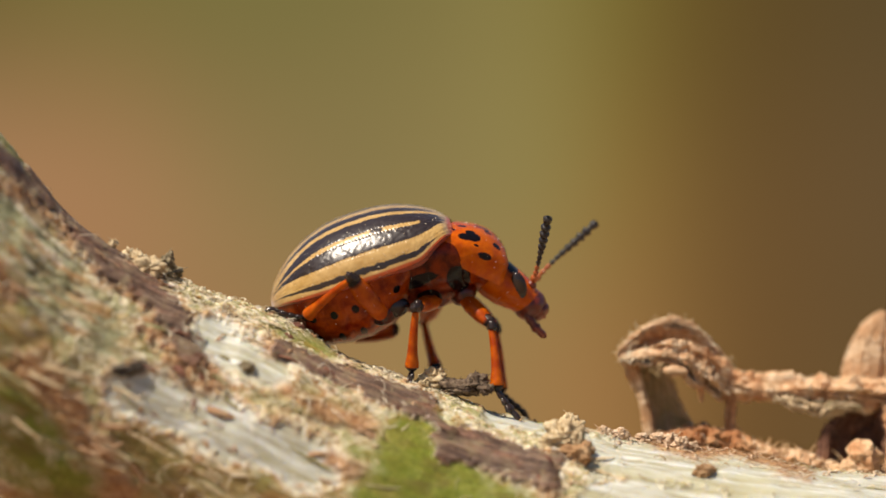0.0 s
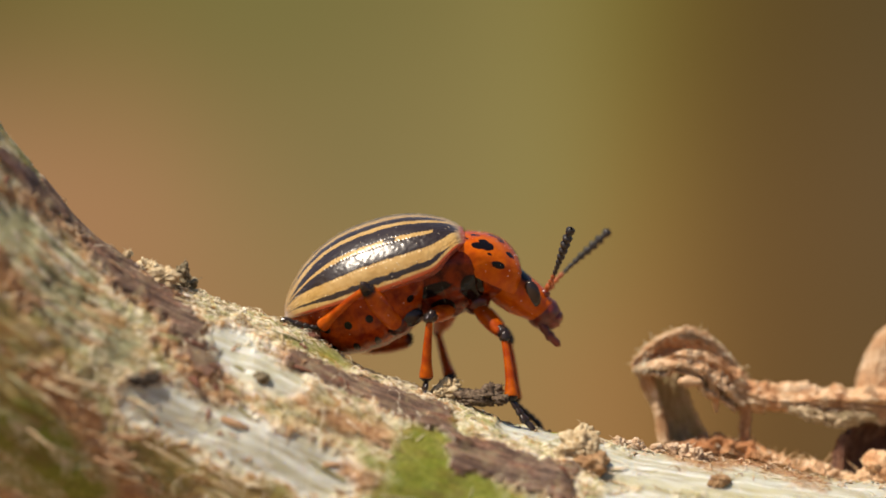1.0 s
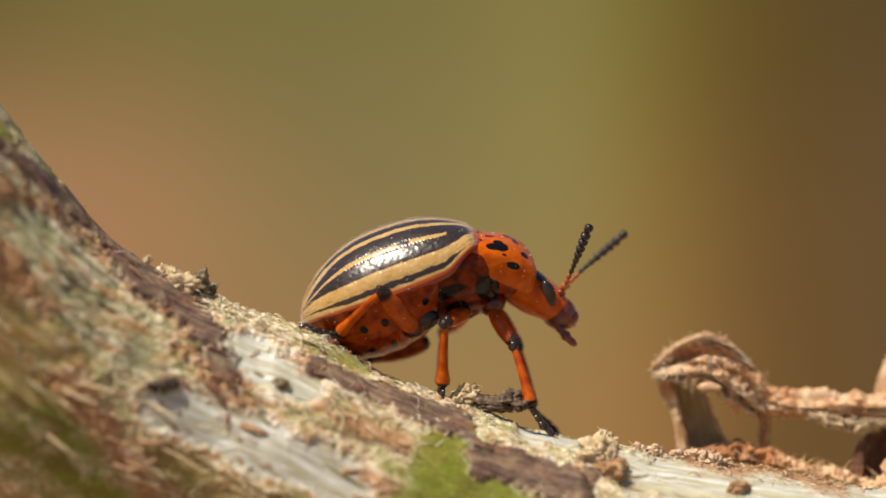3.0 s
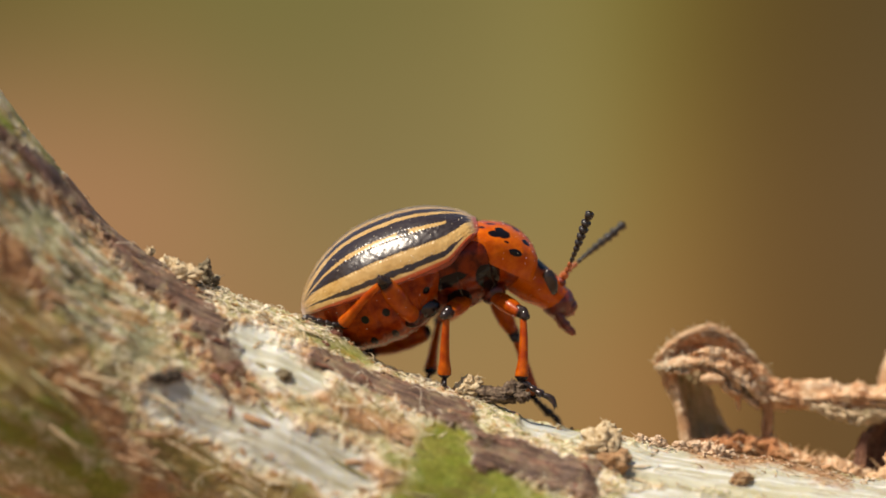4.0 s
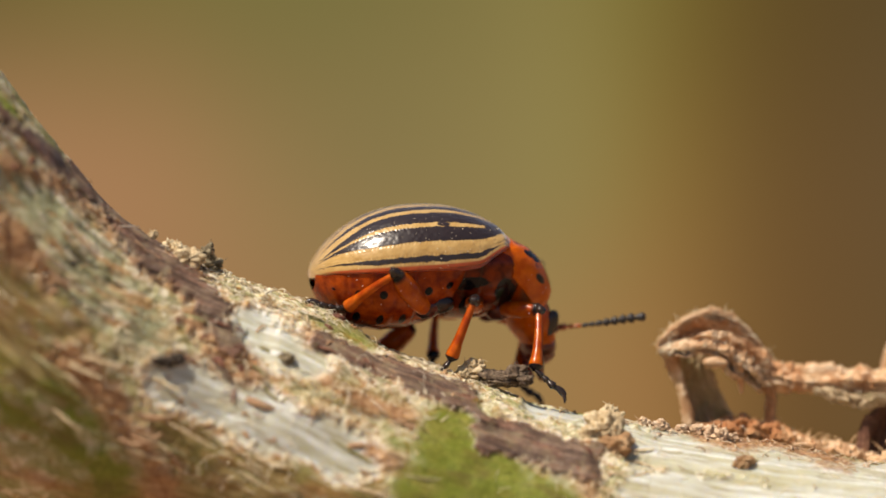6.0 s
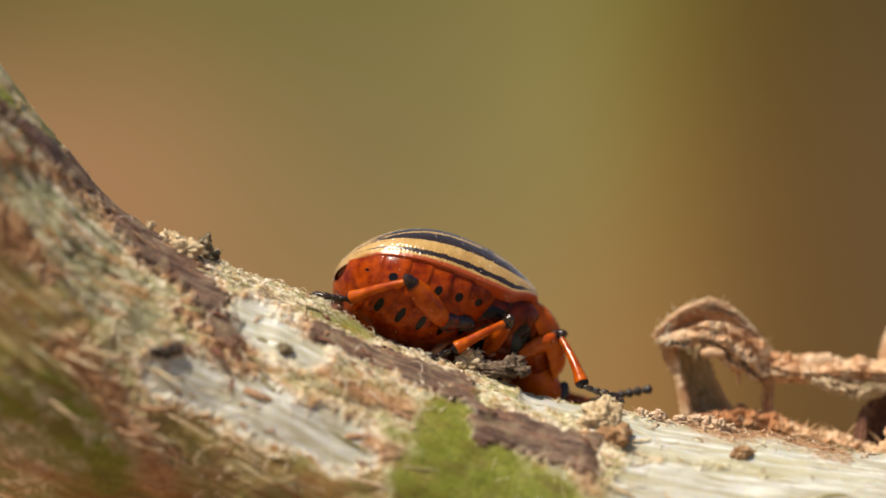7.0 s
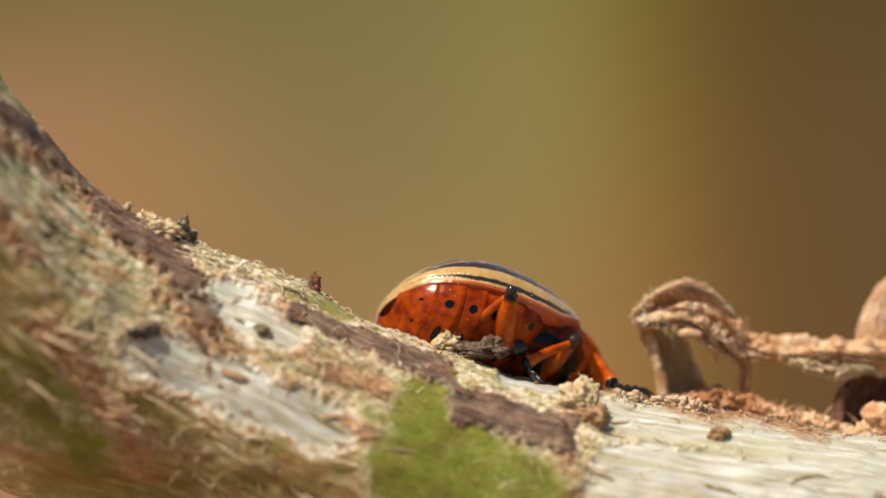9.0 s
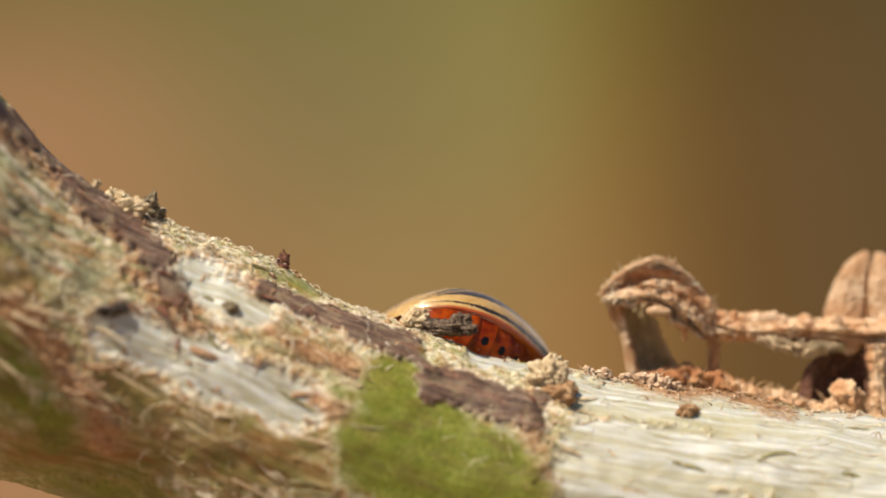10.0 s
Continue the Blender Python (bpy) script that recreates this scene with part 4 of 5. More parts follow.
def sleeve(path, radii, opens, closes, seed, amp=0.22, ridge=5.0, knobs=0.25, thick=4.0, flat=1.0, up=(0, 0, 1), fray=0.12):
    """A dry, pleated leaf rolled round a path, from one angle to another (degrees), as a closed sheet with two sides. Gives vertices, quads, and the way along and across."""
    n, m = 210, 76
    path = curve(path, n)
    way = np.gradient(path, axis=0)
    way /= np.linalg.norm(way, axis=1)[:, None]
    side = np.cross(way, up)
    side /= np.linalg.norm(side, axis=1)[:, None]
    top = np.cross(side, way)
    t = np.linspace(0, 1, n)

    def spread(values):
        return np.interp(t, np.linspace(0, 1, len(values)), values)
    r, a0, a1 = spread(radii), np.radians(spread(opens)), np.radians(spread(closes))
    run = np.r_[0, np.cumsum(np.linalg.norm(np.diff(path, axis=0), axis=1))]
    a0 = a0 + fray * fbm(np.stack([run, 0 * run, 0 * run + seed], -1), 22, 4, seed)
    a1 = a1 + fray * fbm(np.stack([run, 0 * run, 0 * run + seed], -1), 22, 4, seed + 4)
    w = np.linspace(0, 1, m)
    A = a0[:, None] + (a1 - a0)[:, None] * w
    R = np.repeat(run[:, None], m, 1)
    lanes = np.stack([np.cos(A) * ridge, np.sin(A) * ridge, R * 0.008], -1).reshape(-1, 3)
    pleat = (grain(lanes, seed) + 0.5 * grain(lanes * 2.3, seed + 1) + 0.3 * grain(lanes * 5.1, seed + 2)).reshape(n, m)
    out = np.cos(A)[..., None] * side[:, None] + flat * np.sin(A)[..., None] * top[:, None]
    skin = path[:, None] + r[:, None, None] * out
    lumps = (fbm(skin.reshape(-1, 3), 30, 4, seed + 3) - 0.9 * np.abs(fbm(skin.reshape(-1, 3), 14, 3, seed + 5))).reshape(n, m)
    crumple = (np.abs(fbm(skin.reshape(-1, 3), 9, 3, seed + 6)) - 0.2).reshape(n, m)
    grow = 1 + amp * pleat + knobs * lumps + np.minimum(7.0 / np.maximum(r, 1), 0.5)[:, None] * crumple
    outer = path[:, None] + (r[:, None] * grow)[..., None] * out
    inner = path[:, None] + (np.maximum(r[:, None] * grow - thick, 0.3))[..., None] * out
    v, q = grid(np.concatenate([outer, inner[:, ::-1]], 1), round_v=True)
    across = (A - np.pi) * r[:, None]
    return v, q, np.concatenate([R, R], 1).ravel(), np.concatenate([across, across[:, ::-1]], 1).ravel()


def leaf(name, piece, colour, parent, label=""):
    v, q, run, across = piece
    return part(name, [(v, q)], colour, parent, label, {"run": run * U * 1000, "round": across * U * 1000})


def ragged(path, radii, amp, seed, flat=1.0, up=(0, 0, 1), ridge=4.0):
    """A dry, furrowed limb along a path."""
    return sleeve(path, radii, [0], [360 - 360 / 76], seed, 0.55 * amp, ridge, 0.6 * amp, 1000.0, flat, up, 0.0)


def hairs(places, ways, count, reach, wide):
    pieces = []
    for _ in range(count):
        i = DICE.integers(len(places))
        way = ways[i] * DICE.uniform(0.2, 1) + DICE.normal(0, 0.6, 3)
        t = np.linspace(0, 1, 5)[:, None]
        path = places[i] + reach * DICE.uniform(0.3, 1.2) * (way * t + DICE.normal(0, 0.4, 3) * t ** 2)
        pieces.append(tube(path, wide * np.array([1, 1, 0.8, 0.6, 0.2]), 4, up=(0.1, 0.9, 0.3)))
    return pieces


def line(*places):
    return [at(*p) for p in places]


def back_line(*places):
    return [at(h, v, d + 180) for h, v, d in places]


def withered_stalk():
    thing = tagged(new("withered_leaf_stalk"), "curled dry brown leaf stalk standing on the stem", "dead leaf")
    hood = sleeve(back_line((1094, 633, 10), (1112, 621, 5), (1142, 611, 0), (1180, 604, 0), (1222, 620, 10), (1262, 654, 30), (1300, 684, 45), (1330, 698, 55)),
                  [7, 17, 29, 35, 37, 34, 25, 18], [80, 92, 104, 96, 84, 70, 40, 10], [325, 330, 345, 366, 385, 395, 385, 360], 3, 0.20, 4.0, 0.30, 5.0)
    leaf("hood", hood, DRY, thing, "curled sun-bleached leaf hood")
    rim = sleeve(back_line((1104, 614, 14), (1124, 598, 8), (1156, 579, 6), (1198, 574, 8), (1236, 592, 16), (1266, 622, 31), (1296, 653, 46)), [5, 9, 10, 11, 11, 9, 4], [0], [300], 5, 0.35, 3.0, 0.8, 3.0)
    leaf("rolled_edge", rim, DRYPALE, thing, "pale rolled edge of the dry leaf")
    lip = sleeve(back_line((1094, 635, -12), (1120, 637, -26), (1150, 636, -32), (1182, 632, -32), (1214, 647, -28), (1246, 673, -14), (1280, 701, 10)), [5, 11, 13, 14, 18, 19, 10], [0], [300], 6, 0.35, 3.0, 0.8, 3.0)
    leaf("rolled_edge", lip, DRYPALE, thing, "pale rolled edge of the dry leaf")
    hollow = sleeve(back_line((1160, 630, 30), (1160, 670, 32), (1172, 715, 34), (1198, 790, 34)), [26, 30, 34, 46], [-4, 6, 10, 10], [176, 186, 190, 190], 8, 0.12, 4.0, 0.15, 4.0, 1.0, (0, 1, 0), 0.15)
    leaf("inner_leaf", hollow, DRYDARK, thing, "hollow of the curled leaf, its shade put into a darker colour")
    stay = ragged(back_line((1128, 620, 10), (1126, 655, 5), (1136, 705, 0), (1152, 775, 0)), [6, 7, 7, 12], 0.4, 28, 0.7, (0, 1, 0))
    leaf("leaf_vein", stay, DRYPALE, thing, "pale dry vein at the hollow's edge")
    flap = sleeve(back_line((1222, 640, -24), (1236, 664, -20), (1240, 690, -12), (1242, 712, -6)), [7, 8, 6, 2], [150], [390], 29, 0.3, 3.0, 0.3, 2.5, 0.6, (0, 1, 0))
    leaf("leaf_flap", flap, DRY, thing, "torn flap hanging under the hood")
    droop = sleeve(back_line((1112, 628, -6), (1118, 656, -2), (1128, 688, 4), (1138, 716, 8)), [13, 12, 9, 3], [90], [330], 31, 0.25, 3.0, 0.35, 3.0, 0.8, (0, 1, 0), 0.3)
    leaf("leaf_flap", droop, DRY, thing, "torn flap hanging from the hood's tip")
    part("seed", [blob(at(1194, 657, 136), (22, 8, 10), 24, 16, 0.3, 3)], DRYPALE, thing, "cream scale inside the leaf hood")
    twig = ragged(back_line((1262, 660, 30), (1305, 684, 30), (1350, 690, 30), (1430, 692, 30), (1500, 696, 40), (1570, 702, 50), (1680, 690, 60), (1800, 700, 60)), [15, 22, 23, 24, 28, 31, 31, 20], 0.72, 12)
    leaf("twig", twig, DRY, thing, "crooked dry twig bridging to the stump")
    strip = sleeve(back_line((1370, 704, 6), (1410, 712, 4), (1456, 722, 10), (1520, 720, 26)), [9, 17, 20, 14], [150], [400], 14, 0.3, 4.0, 0.6, 2.5, 0.9, (0, 0, 1), 0.3)
    leaf("bark_flap", strip, DRYDARK, thing, "thin torn bark hanging under the twig")
    prop = ragged(back_line((1283, 690, 20), (1294, 712, 20), (1292, 745, 20), (1296, 790, 15)), [11, 9, 9, 15], 0.5, 15, 1.0, (0, 1, 0))
    leaf("prop", prop, REDDRY, thing, "thin reddish prop under the twig")
    mound = sleeve(back_line((1130, 800, 10), (1190, 786, 8), (1260, 784, 8), (1350, 806, 4)), [14, 36, 42, 26], [0], [353], 16, 0.16, 3.0, 0.55, 1000.0, 0.8, (0, 0, 1), 0.0)
    leaf("root_mound", mound, REDDRY, thing, "crumbled rust-brown foot of the leaf stalk")
    scree = sleeve(back_line((1290, 808, 0), (1360, 812, 0), (1420, 824, 0), (1500, 838, 0)), [22, 35, 36, 20], [0], [353], 18, 0.16, 3.0, 0.7, 1000.0, 0.7, (0, 0, 1), 0.0)
    leaf("root_mound", scree, DRY, thing, "pale torn foot of the leaf stalk")
    flakes = hairs(np.vstack([mound[0], scree[0]]), np.tile([0.2, -0.3, 0.7], (len(mound[0]) + len(scree[0]), 1)), 150, 26, 1.8)
    tagged(part("fuzz", flakes, DRYCRUMB, thing, "ochre shreds on the foot"), kind="stuff")
    every = np.vstack([hood[0], twig[0], lip[0], rim[0], mound[0], scree[0]])
    fuzz = hairs(every, np.tile([0, -0.3, 0.6], (len(every), 1)), 1500, 10, 0.7) + hairs(every, np.tile([0, -0.2, 0.3], (len(every), 1)), 260, 8, 1.9)
    tagged(part("fuzz", fuzz, FIBRE, thing, "fine torn fibres on the dry stalk"), kind="stuff")
    stump = tagged(new("dry_stump"), "split dry brown stump at the end of the twig", "dead stalk")
    left = sleeve(back_line((1536, 720, 95), (1528, 670, 95), (1534, 620, 95), (1550, 580, 95), (1566, 552, 95)), [46, 42, 36, 26, 6], [120, 130, 130, 100, 60], [372, 364, 372, 380, 380], 20, 0.10, 2.6, 0.12, 6.0, 0.8, (0, 1, 0), 0.06)
    leaf("stump_top", left, DRYPALE, stump, "bleached pleated sheath split at its top")
    right = sleeve(back_line((1608, 720, 90), (1602, 660, 88), (1598, 610, 86), (1592, 575, 88), (1580, 553, 92)), [44, 42, 36, 24, 5], [-180], [176], 21, 0.10, 2.6, 0.12, 6.0, 0.8, (0, 1, 0), 0.06)
    leaf("stump_side", right, DRYPALE, stump)
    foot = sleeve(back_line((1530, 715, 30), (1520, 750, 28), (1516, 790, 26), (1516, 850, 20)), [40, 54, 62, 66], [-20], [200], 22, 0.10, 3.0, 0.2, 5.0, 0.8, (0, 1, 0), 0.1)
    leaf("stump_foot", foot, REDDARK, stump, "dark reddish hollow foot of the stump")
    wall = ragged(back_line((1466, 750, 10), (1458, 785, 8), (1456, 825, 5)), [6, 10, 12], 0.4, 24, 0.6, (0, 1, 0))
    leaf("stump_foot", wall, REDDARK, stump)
    peg = ragged(back_line((1580, 715, 20), (1585, 770, 15), (1590, 850, 10)), [22, 16, 24], 0.5, 25, 1.0, (0, 1, 0))
    leaf("stump_foot", peg, DRY, stump)
    part("stump_crumb", [blob(at(1528, 814, 120), (26, 20, 26), 40, 28, 0.7, 23), blob(at(1500, 836, 110), (26, 20, 14), 40, 28, 0.7, 26)], DRY, stump)


def seat(h, v):
    """The depth of the stem's skin at a place seen at (h, v), or of its ridge where that lies above it."""
    hs, an = np.meshgrid(np.linspace(h - 190, h + 60, 60), np.radians(np.linspace(0, 110, 90)), indexing="ij")
    p = STALK.skin(hs.ravel(), an.ravel())[0]
    k = 1 + p[:, 1] / FAR
    return p[np.argmin(np.hypot(p[:, 0] / k + 784 - h, 441 - p[:, 2] / k - v)), 1]


def lump(name, label, category, places, colour, rough=0.6, sunk=0.2):
    """A crumb of several grown-together bits that lies on the stem."""
    bits = [blob(at(h, v, seat(h, v + 0.5 * rz) - sunk * rx), (rx, 0.42 * (rx + rz), rz), 44, 30, rough, 31 + 7 * k + int(h))
            for k, (h, v, rx, rz) in enumerate(places)]
    if len(bits) == 1:
        return tagged(part(name, bits, colour), label, category)
    thing = tagged(new(name), label, category)
    thing.location = Vector(bits[0][0].mean(0)) * U
    for v, q in bits:
        part("bit", [(v - bits[0][0].mean(0), q)], colour, thing)
    every = np.vstack([v for v, _ in bits]) - bits[0][0].mean(0)
    away = every / (np.linalg.norm(every, axis=1)[:, None] + 1)
    tagged(part("fuzz", hairs(every, away + np.array([0, -0.3, 0.2]), 70, 7, 0.8), colour, thing), kind="stuff")
    return thing


def crumbs():
    lump("bark_crumb", "dark dry crumb of bark on top of the stem", "crumb",
         [(796, 682, 17, 9), (826, 687, 26, 11), (844, 677, 14, 11), (814, 690, 24, 8), (862, 689, 11, 7)], CRUMB, 0.9)
    lump("fibre_clump", "cream clump of gnawed fibre beside the bark crumb", "fibre clump",
         [(765, 674, 17, 10), (750, 678, 11, 8), (778, 664, 8, 9), (764, 662, 7, 10)], CREAM, 0.9, 0.3)
    lump("fibre_clump", "tall cream clump of torn fibre on the stem", "fibre clump",
         [(1000, 772, 22, 18), (1009, 754, 13, 13), (984, 782, 18, 11), (1018, 778, 14, 15), (992, 757, 10, 9)], CREAM, 1.1)
    lump("bark_crumb", "brown knobby crumb below the cream clump", "crumb", [(1022, 804, 17, 13), (1036, 796, 11, 10), (1004, 802, 14, 8)], RUSTY, 1.1)
    lump("bark_crumb", "olive-brown knob on the stem's ridge", "crumb", [(297, 466, 11, 12), (288, 481, 15, 8), (309, 484, 10, 8)], KNOB, 1.0)
    lump("fibre_clump", "pale torn clump beside the knob", "fibre clump", [(262, 474, 20, 13), (243, 460, 11, 12), (228, 450, 8, 9), (200, 432, 7, 6)], CREAM, 1.0)
    lump("bark_crumb", "small brown nub on pale pith", "crumb", [(1245, 835, 12, 8), (1256, 831, 8, 6), (1235, 838, 7, 5)], RUSTY, 1.0)
    lump("bark_crumb", "small dark seed-like dot on pale pith", "crumb", [(437, 649, 11, 9)], KNOB, 0.6)
    lump("bark_thorn", "small reddish brown thorn on the stem's ridge", "thorn", [(531, 569, 10, 13), (525, 580, 13, 7)], REDBARK, 0.6, -1.2)
    lump("fibre_clump", "pinkish curled crumbs on the ridge", "fibre clump",
         [(1070, 762, 7, 5), (1098, 766, 10, 6), (1163, 775, 10, 6), (1185, 780, 9, 8), (1204, 786, 9, 9), (1222, 791, 10, 6), (1135, 774, 8, 5)], PALEPINK, 1.3)
    lump("bark_crumb", "dark crumb in the gnawed hollow", "crumb", [(218, 656, 20, 9), (238, 651, 14, 7)], DARKCRUMB, 0.8, -0.55)


debris()
withered_stalk()
crumbs()


# ---- what moves ----
# seconds, across, down, depth of the body's origin; turn away from the camera, nose up, back tipped away (degrees)
BODY = [
    (0.0, 652, 482, 100, -1, 18, -1), (1.0, 650, 481, 100, -1, 18.5, -1), (2.5, 646, 478, 100, -1, 19.5, -1), (3.8, 638, 474, 100, -1, 20.5, -1),
    (4.5, 638, 472, 100, 0, 21.5, -1), (5.0, 639, 468, 100, 2, 21.5, -4), (5.3, 641, 466, 100, 5, 20, -6), (5.5, 639, 467, 102, 7, 17.5, -8), (5.7, 640, 461, 108, 10, 13.5, -8),
    (6.2, 667, 510, 105, 15, -4, 12), (6.8, 692, 555, 115, 18, -20.5, 24), (7.0, 698, 564, 115, 18, -21.5, 25), (7.5, 726, 583, 118, 16, -13, 22), (8.0, 765, 618, 122, 18, -16, 29),
    (8.6, 799, 643, 128, 18, -20, 36), (9.0, 812, 657, 135, 25, -21, 33), (9.5, 820, 702, 155, 42, -27, 31), (10.0, 836, 750, 175, 44, -32, 27),
]
# seconds, turn away, nose up of the neck shield against the body; the same for the head against the neck shield
NECK = [
    (0.0, 0, -43, 0, -15), (2.5, 0, -43, 0, -15), (4.5, 4, -44, 4, -18), (5.0, 4, -45, 4, -19), (5.5, 5, -46, 5, -20), (5.7, 8, -49, 7, -26),
    (6.8, 12, -33, 4, -18), (7.5, 14, -33, 4, -18), (8.0, 18, -33, 5, -19), (10.0, 20, -36, 6, -24),
]
# seconds, across, down, depth of the ankle, and the way in which the foot points (across, up, into the depth)
FEET = {
    ("front", -1): [(0.0, 879, 690, -12, 38, -56, -10), (3.3, 879, 690, -12, 38, -56, -10), (3.8, 869, 652, -12, 45, -4, -10), (4.0, 857, 660, -12, 46, -30, -10),
                    (5.8, 855, 658, -12, 40, -46, -10), (6.5, 964, 716, 10, 70, -22, 0), (7.9, 968, 716, 15, 65, -28, 0), (8.2, 1050, 738, 40, 65, -15, 20),
                    (9.0, 1058, 748, 60, 65, -15, 20), (9.4, 1000, 790, 190, 50, -15, 60), (10.0, 1010, 810, 230, 50, -15, 60)],
    ("middle", -1): [(0.0, 729, 655, -18, -6, -38, -14), (5.6, 720, 653, -18, -6, -38, -14), (6.4, 735, 652, -20, -36, -14, -10), (7.6, 736, 652, -20, -36, -14, -10),
                     (7.9, 899, 704, 10, 20, -24, -10), (9.2, 902, 712, 20, 20, -24, -10), (9.6, 930, 752, 130, 40, -14, 30), (10.0, 940, 775, 170, 40, -14, 30)],
    ("hind", -1): [(0.0, 541, 563, -5, -54, 10, 0), (5.8, 540, 563, -5, -54, 10, 0), (6.6, 550, 562, -10, -46, 4, 20), (7.25, 550, 562, -10, -46, 4, 20),
                   (7.5, 650, 634, 0, -44, 8, 0), (8.45, 652, 634, 0, -44, 8, 0), (8.8, 776, 662, 20, -44, 8, 0), (9.3, 808, 664, 10, -44, 8, 0), (9.6, 810, 666, 20, -44, 8, 0), (10.0, 760, 690, 50, -44, 8, 0)],
    ("front", 1): [(0.0, 886, 694, 140, 40, -40, 20), (4.1, 880, 694, 140, 40, -40, 20), (4.4, 897, 642, 140, 5, 46, 10), (4.6, 872, 660, 150, 20, 30, 10), (4.8, 817, 668, 170, 30, -30, 10),
                   (5.3, 815, 668, 170, 30, -30, 10), (5.6, 762, 655, 160, 20, -30, 10), (6.5, 960, 742, 200, 50, -20, 40), (8.0, 1000, 760, 230, 50, -20, 40), (10.0, 1060, 800, 260, 50, -20, 40)],
    ("middle", 1): [(0.0, 772, 654, 160, -10, -40, 20), (2.2, 772, 654, 160, -10, -40, 20), (3.4, 702, 650, 160, -20, -40, 10), (4.5, 692, 645, 160, -20, -40, 10), (5.7, 660, 633, 160, -20, -40, 10),
                    (6.5, 790, 690, 210, 0, -30, 40), (8.0, 850, 720, 230, 0, -30, 40), (10.0, 930, 780, 270, 0, -30, 40)],
    ("hind", 1): [(0.0, 480, 574, 190, -44, 0, 30), (5.8, 480, 574, 190, -44, 0, 30), (6.6, 600, 610, 200, -44, 0, 30), (8.0, 680, 670, 230, -44, 0, 30), (10.0, 790, 760, 270, -44, 0, 30)],
}
BEND = {"front": (0.85, -0.5, 0.3), "middle": (-0.25, -1.0, 0.35), "hind": (0.36, -0.80, 0.80)}
CROUCH = {"front": (0.85, -0.7, 1.0), "middle": (0.5, -0.8, 0.6), "hind": (0.35, -0.95, 0.30)}
# seconds, and the way of each antenna (across, up, into the depth)
FEELERS = {
    -1: [(0.0, 24, 113, -110), (1.0, 38, 102, -105), (2.5, 44, 106, -100), (3.8, 44, 110, -95), (4.0, 42, 106, -90), (4.2, 70, 110, -75), (4.5, 111, 90, -50), (4.6, 122, 80, -50), (4.8, 58, 118, -70),
         (5.0, 108, 102, -45), (5.2, 124, 78, -40), (5.4, 126, 70, -40), (5.5, 162, 42, -10), (5.6, 166, -27, -10), (5.7, 168, 25, -10), (6.8, 150, -10, 0), (7.0, 160, 26, -20), (7.1, 105, 120, 0),
         (7.2, 92, 138, 0), (7.3, 118, 100, 0), (7.5, 155, -8, 0), (8.0, 148, 82, -50), (8.2, 70, 90, 0), (8.6, 150, 5, 20), (10.0, 150, -20, 40)],
    1: [(0.0, 112, 106, 30), (1.0, 110, 106, 35), (2.5, 114, 104, 30), (3.8, 108, 98, 40), (4.0, 106, 92, 40), (4.2, 95, 105, 60), (4.5, 89, 110, 70), (4.6, 28, 126, 80), (4.8, 78, 90, 90),
        (5.0, 40, 104, 85), (5.2, 40, 100, 100), (5.4, 95, -35, 110), (5.5, 94, -5, 120), (5.6, 12, 82, 120), (5.7, -30, 110, 100), (6.8, 120, -20, 60), (7.5, 130, -20, 70), (8.0, 120, -30, 60), (8.6, 140, -20, 60), (10.0, 130, -20, 60)],
}


def glide(rows, t):
    """Values between rows, easing through each without overshoot."""
    r = np.asarray(rows, float)
    if t >= r[-1, 0]:
        return r[-1, 1:]
    i = max(0, int(np.searchsorted(r[:, 0], t, side="right")) - 1)
    d = np.diff(r[:, 1:], axis=0) / np.diff(r[:, :1], axis=0)

    def slope(k):
        if k == 0 or k == len(r) - 1:
            return 0 * d[0]
        a, b = d[k - 1], d[k]
        return np.where(a * b > 0, 2 * a * b / (a + b + 1e-12 * np.sign(a + b)), 0)
    w = r[i + 1, 0] - r[i, 0]
    s = (t - r[i, 0]) / w
    return ((2 * s ** 3 - 3 * s ** 2 + 1) * r[i, 1:] + (s ** 3 - 2 * s ** 2 + s) * w * slope(i)
            + (3 * s ** 2 - 2 * s ** 3) * r[i + 1, 1:] + (s ** 3 - s ** 2) * w * slope(i + 1))


def spot(h, v, d):
    return Vector(at(h, v, d)) * U


def turned(yaw, up, roll=0.0):
    return Matrix.Rotation(radians(yaw), 4, "Z") @ Matrix.Rotation(radians(-up), 4, "Y") @ Matrix.Rotation(radians(-roll), 4, "X")


def along(origin, way, top):
    """A pose at origin whose x runs along way and whose z leans to top."""
    x = way.normalized()
    y = top.cross(x).normalized()
    return Matrix.Translation(origin) @ Matrix((x, y, x.cross(y))).transposed().to_4x4()


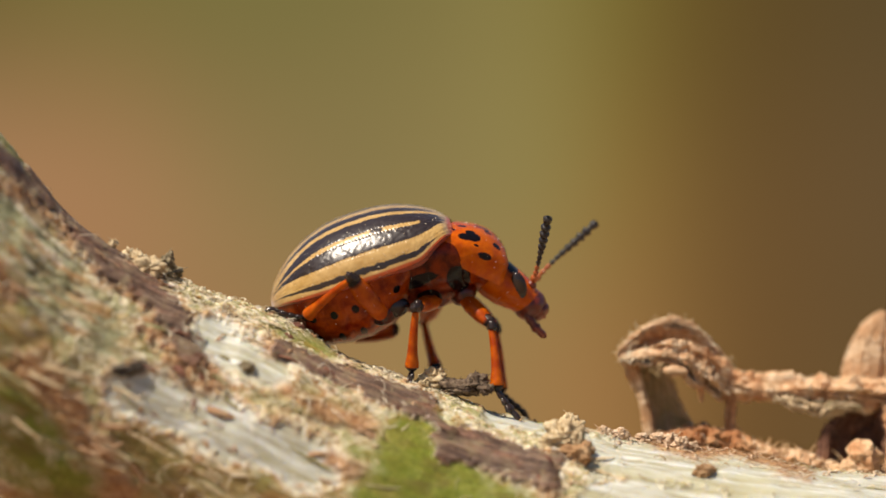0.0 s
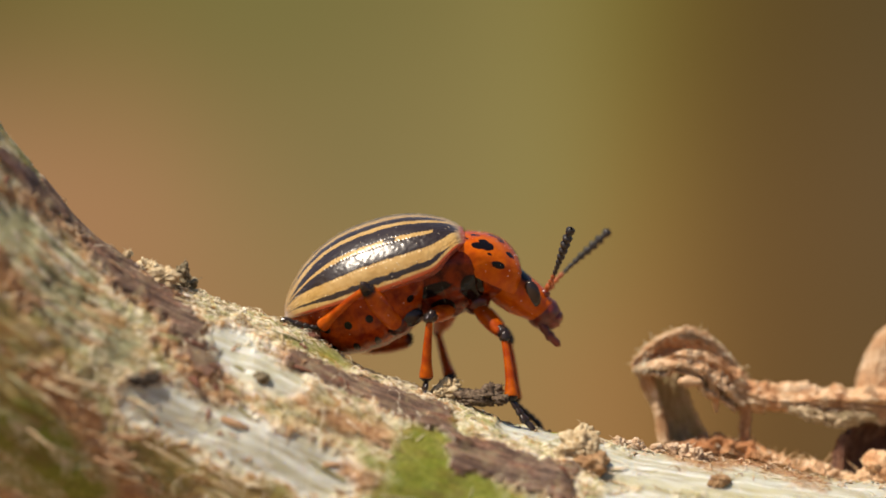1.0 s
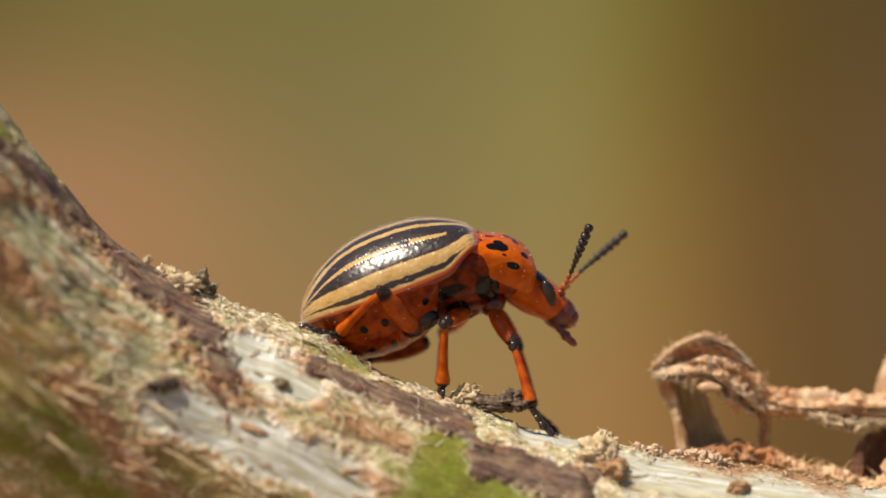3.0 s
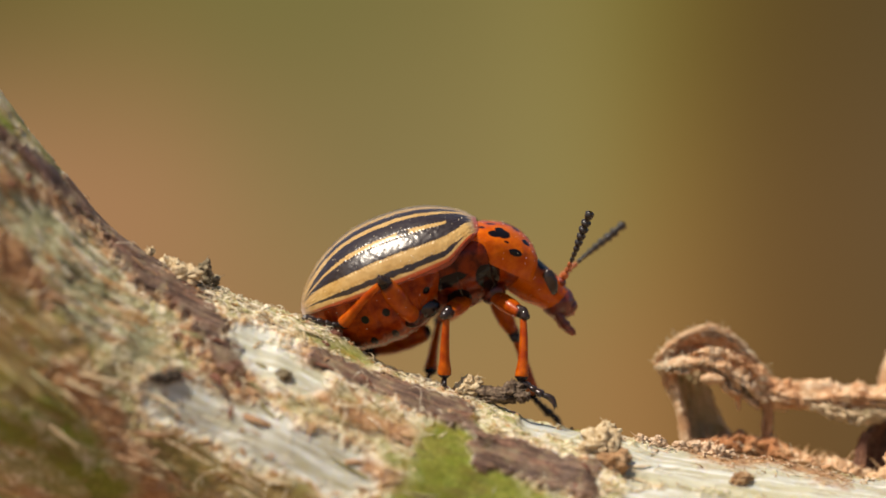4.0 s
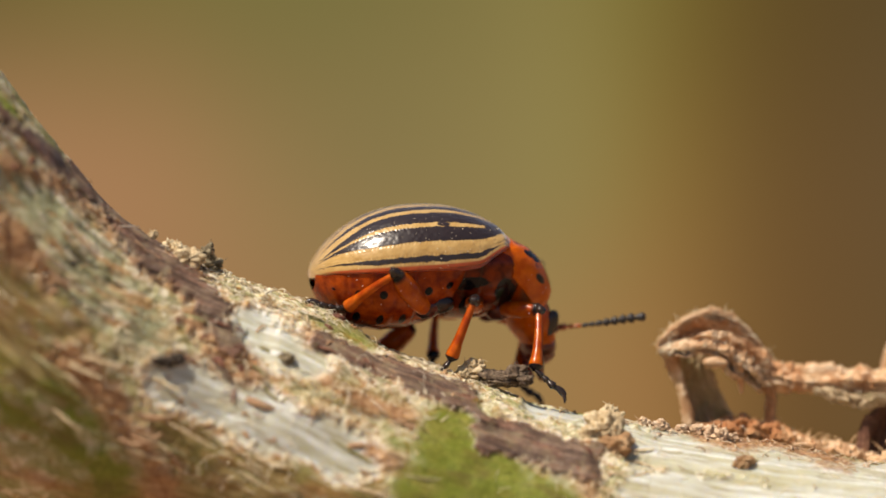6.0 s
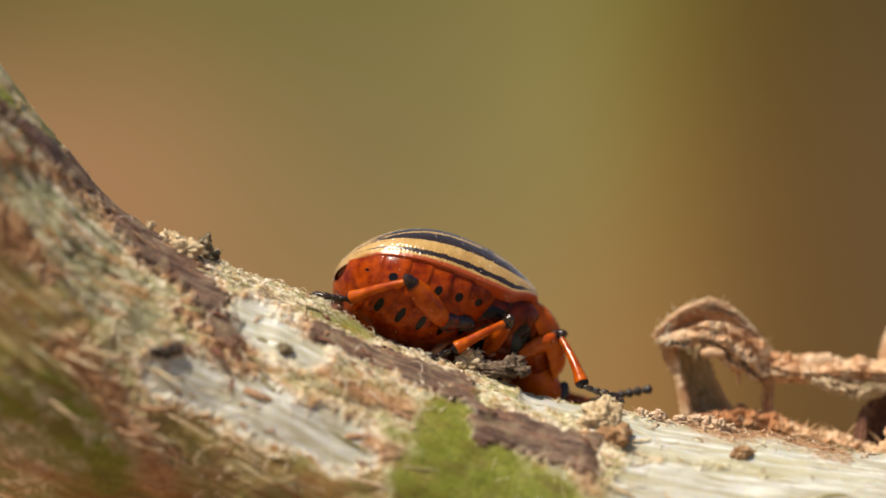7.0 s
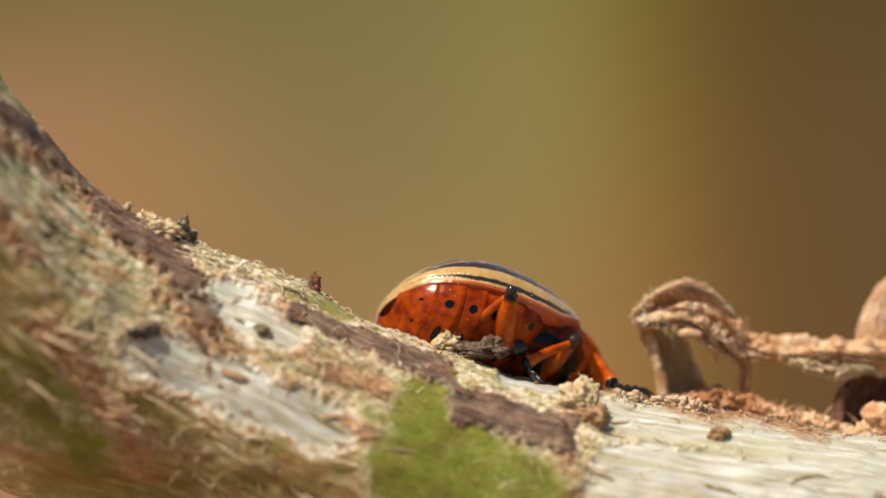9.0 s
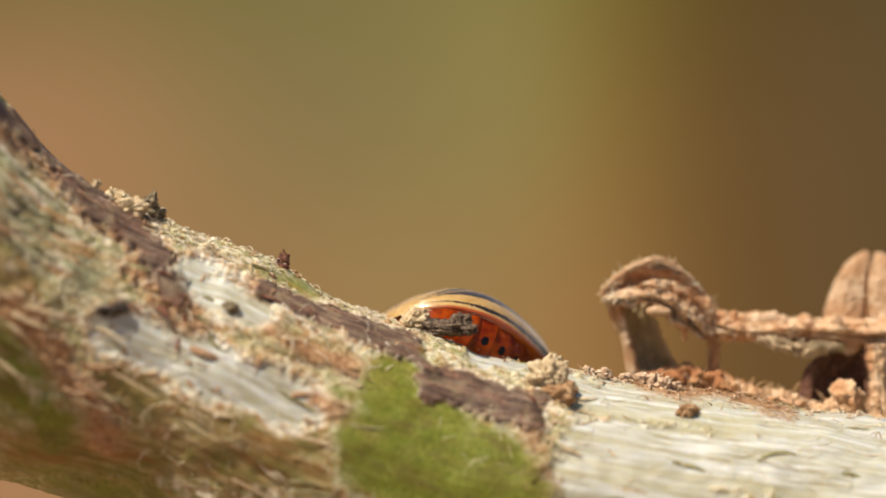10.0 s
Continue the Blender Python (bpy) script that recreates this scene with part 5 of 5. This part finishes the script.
def motions():
    rows = {}
    for step in range(101):
        t = step / 10
        h, v, d, yaw, up, roll = glide(BODY, t)
        body = Matrix.Translation(spot(h, v, d)) @ turned(yaw, up, roll)
        rows.setdefault(BEETLE["body"], []).append((t, body))
        ny, nu, hy, hu = glide(NECK, t)
        neck = Matrix.Translation(Vector((152, 0, 8)) * U) @ turned(ny, nu)
        face = neck @ Matrix.Translation(Vector((106, 0, -22)) * U) @ turned(hy, hu)
        rows.setdefault(BEETLE["pronotum"], []).append((t, neck))
        rows.setdefault(BEETLE["head"], []).append((t, face))
        away = (body @ face).inverted()
        for side in (-1, 1):
            way = away.to_3x3() @ Vector((lambda q: (q[0], q[2], q[1]))(glide(FEELERS[side], t)))
            rows.setdefault(BEETLE["antenna", side], []).append((t, along(Vector((57, side * 24, 36)) * U, way, Vector((0.2, 0, 1)))))
            for name, hip in HIPS.items():
                femur, tibia, tarsus = BEETLE[name, side]
                a, b, c, fx, fz, fy = glide(FEET[name, side], t)
                ankle = body.inverted() @ spot(a, b, c)
                toe = body.to_3x3().inverted() @ Vector((fx, fy, fz))
                late = float(smooth(5.7, 6.6, t))
                root = Vector((hip[0], side * hip[1], hip[2])) * U
                if (name, side) == ("hind", 1):
                    root += (1 - late) * Vector((9, -28, -34)) * U
                if name == "front":  # the neck swings its legs forward and up as the beetle crouches
                    root += late * Vector((12, side * 22, 20)) * U
                bend = Vector(BEND[name]).lerp(Vector(CROUCH[name]), late) if (name, side) != ("hind", 1) or t > 6 else Vector((-0.15, 0, -1))
                bend.y *= -side
                reach = ankle - root
                long = min(reach.length, (FEMURS[name] + TIBIAS[name]) * U * 0.995)
                long = max(long, abs(FEMURS[name] - TIBIAS[name]) * U + 12 * U)
                ankle = root + reach.normalized() * long
                foot = (FEMURS[name] ** 2 - TIBIAS[name] ** 2 + (long / U) ** 2) / (2 * long / U) * U
                out = max(0.0, (FEMURS[name] * U) ** 2 - foot ** 2) ** 0.5
                axis = reach.normalized()
                side_way = (bend - axis * bend.dot(axis)).normalized()
                knee = root + axis * foot + side_way * out
                thigh = along(root, knee - root, side_way)
                home = thigh.inverted()
                rows.setdefault(femur, []).append((t, thigh))
                rows.setdefault(tibia, []).append((t, home @ along(knee, ankle - knee, side_way)))
                rows.setdefault(tarsus, []).append((t, home @ along(ankle, toe, Vector((0, 0, 1)))))
    for thing, keyed in rows.items():
        walk(thing, keyed)


motions()
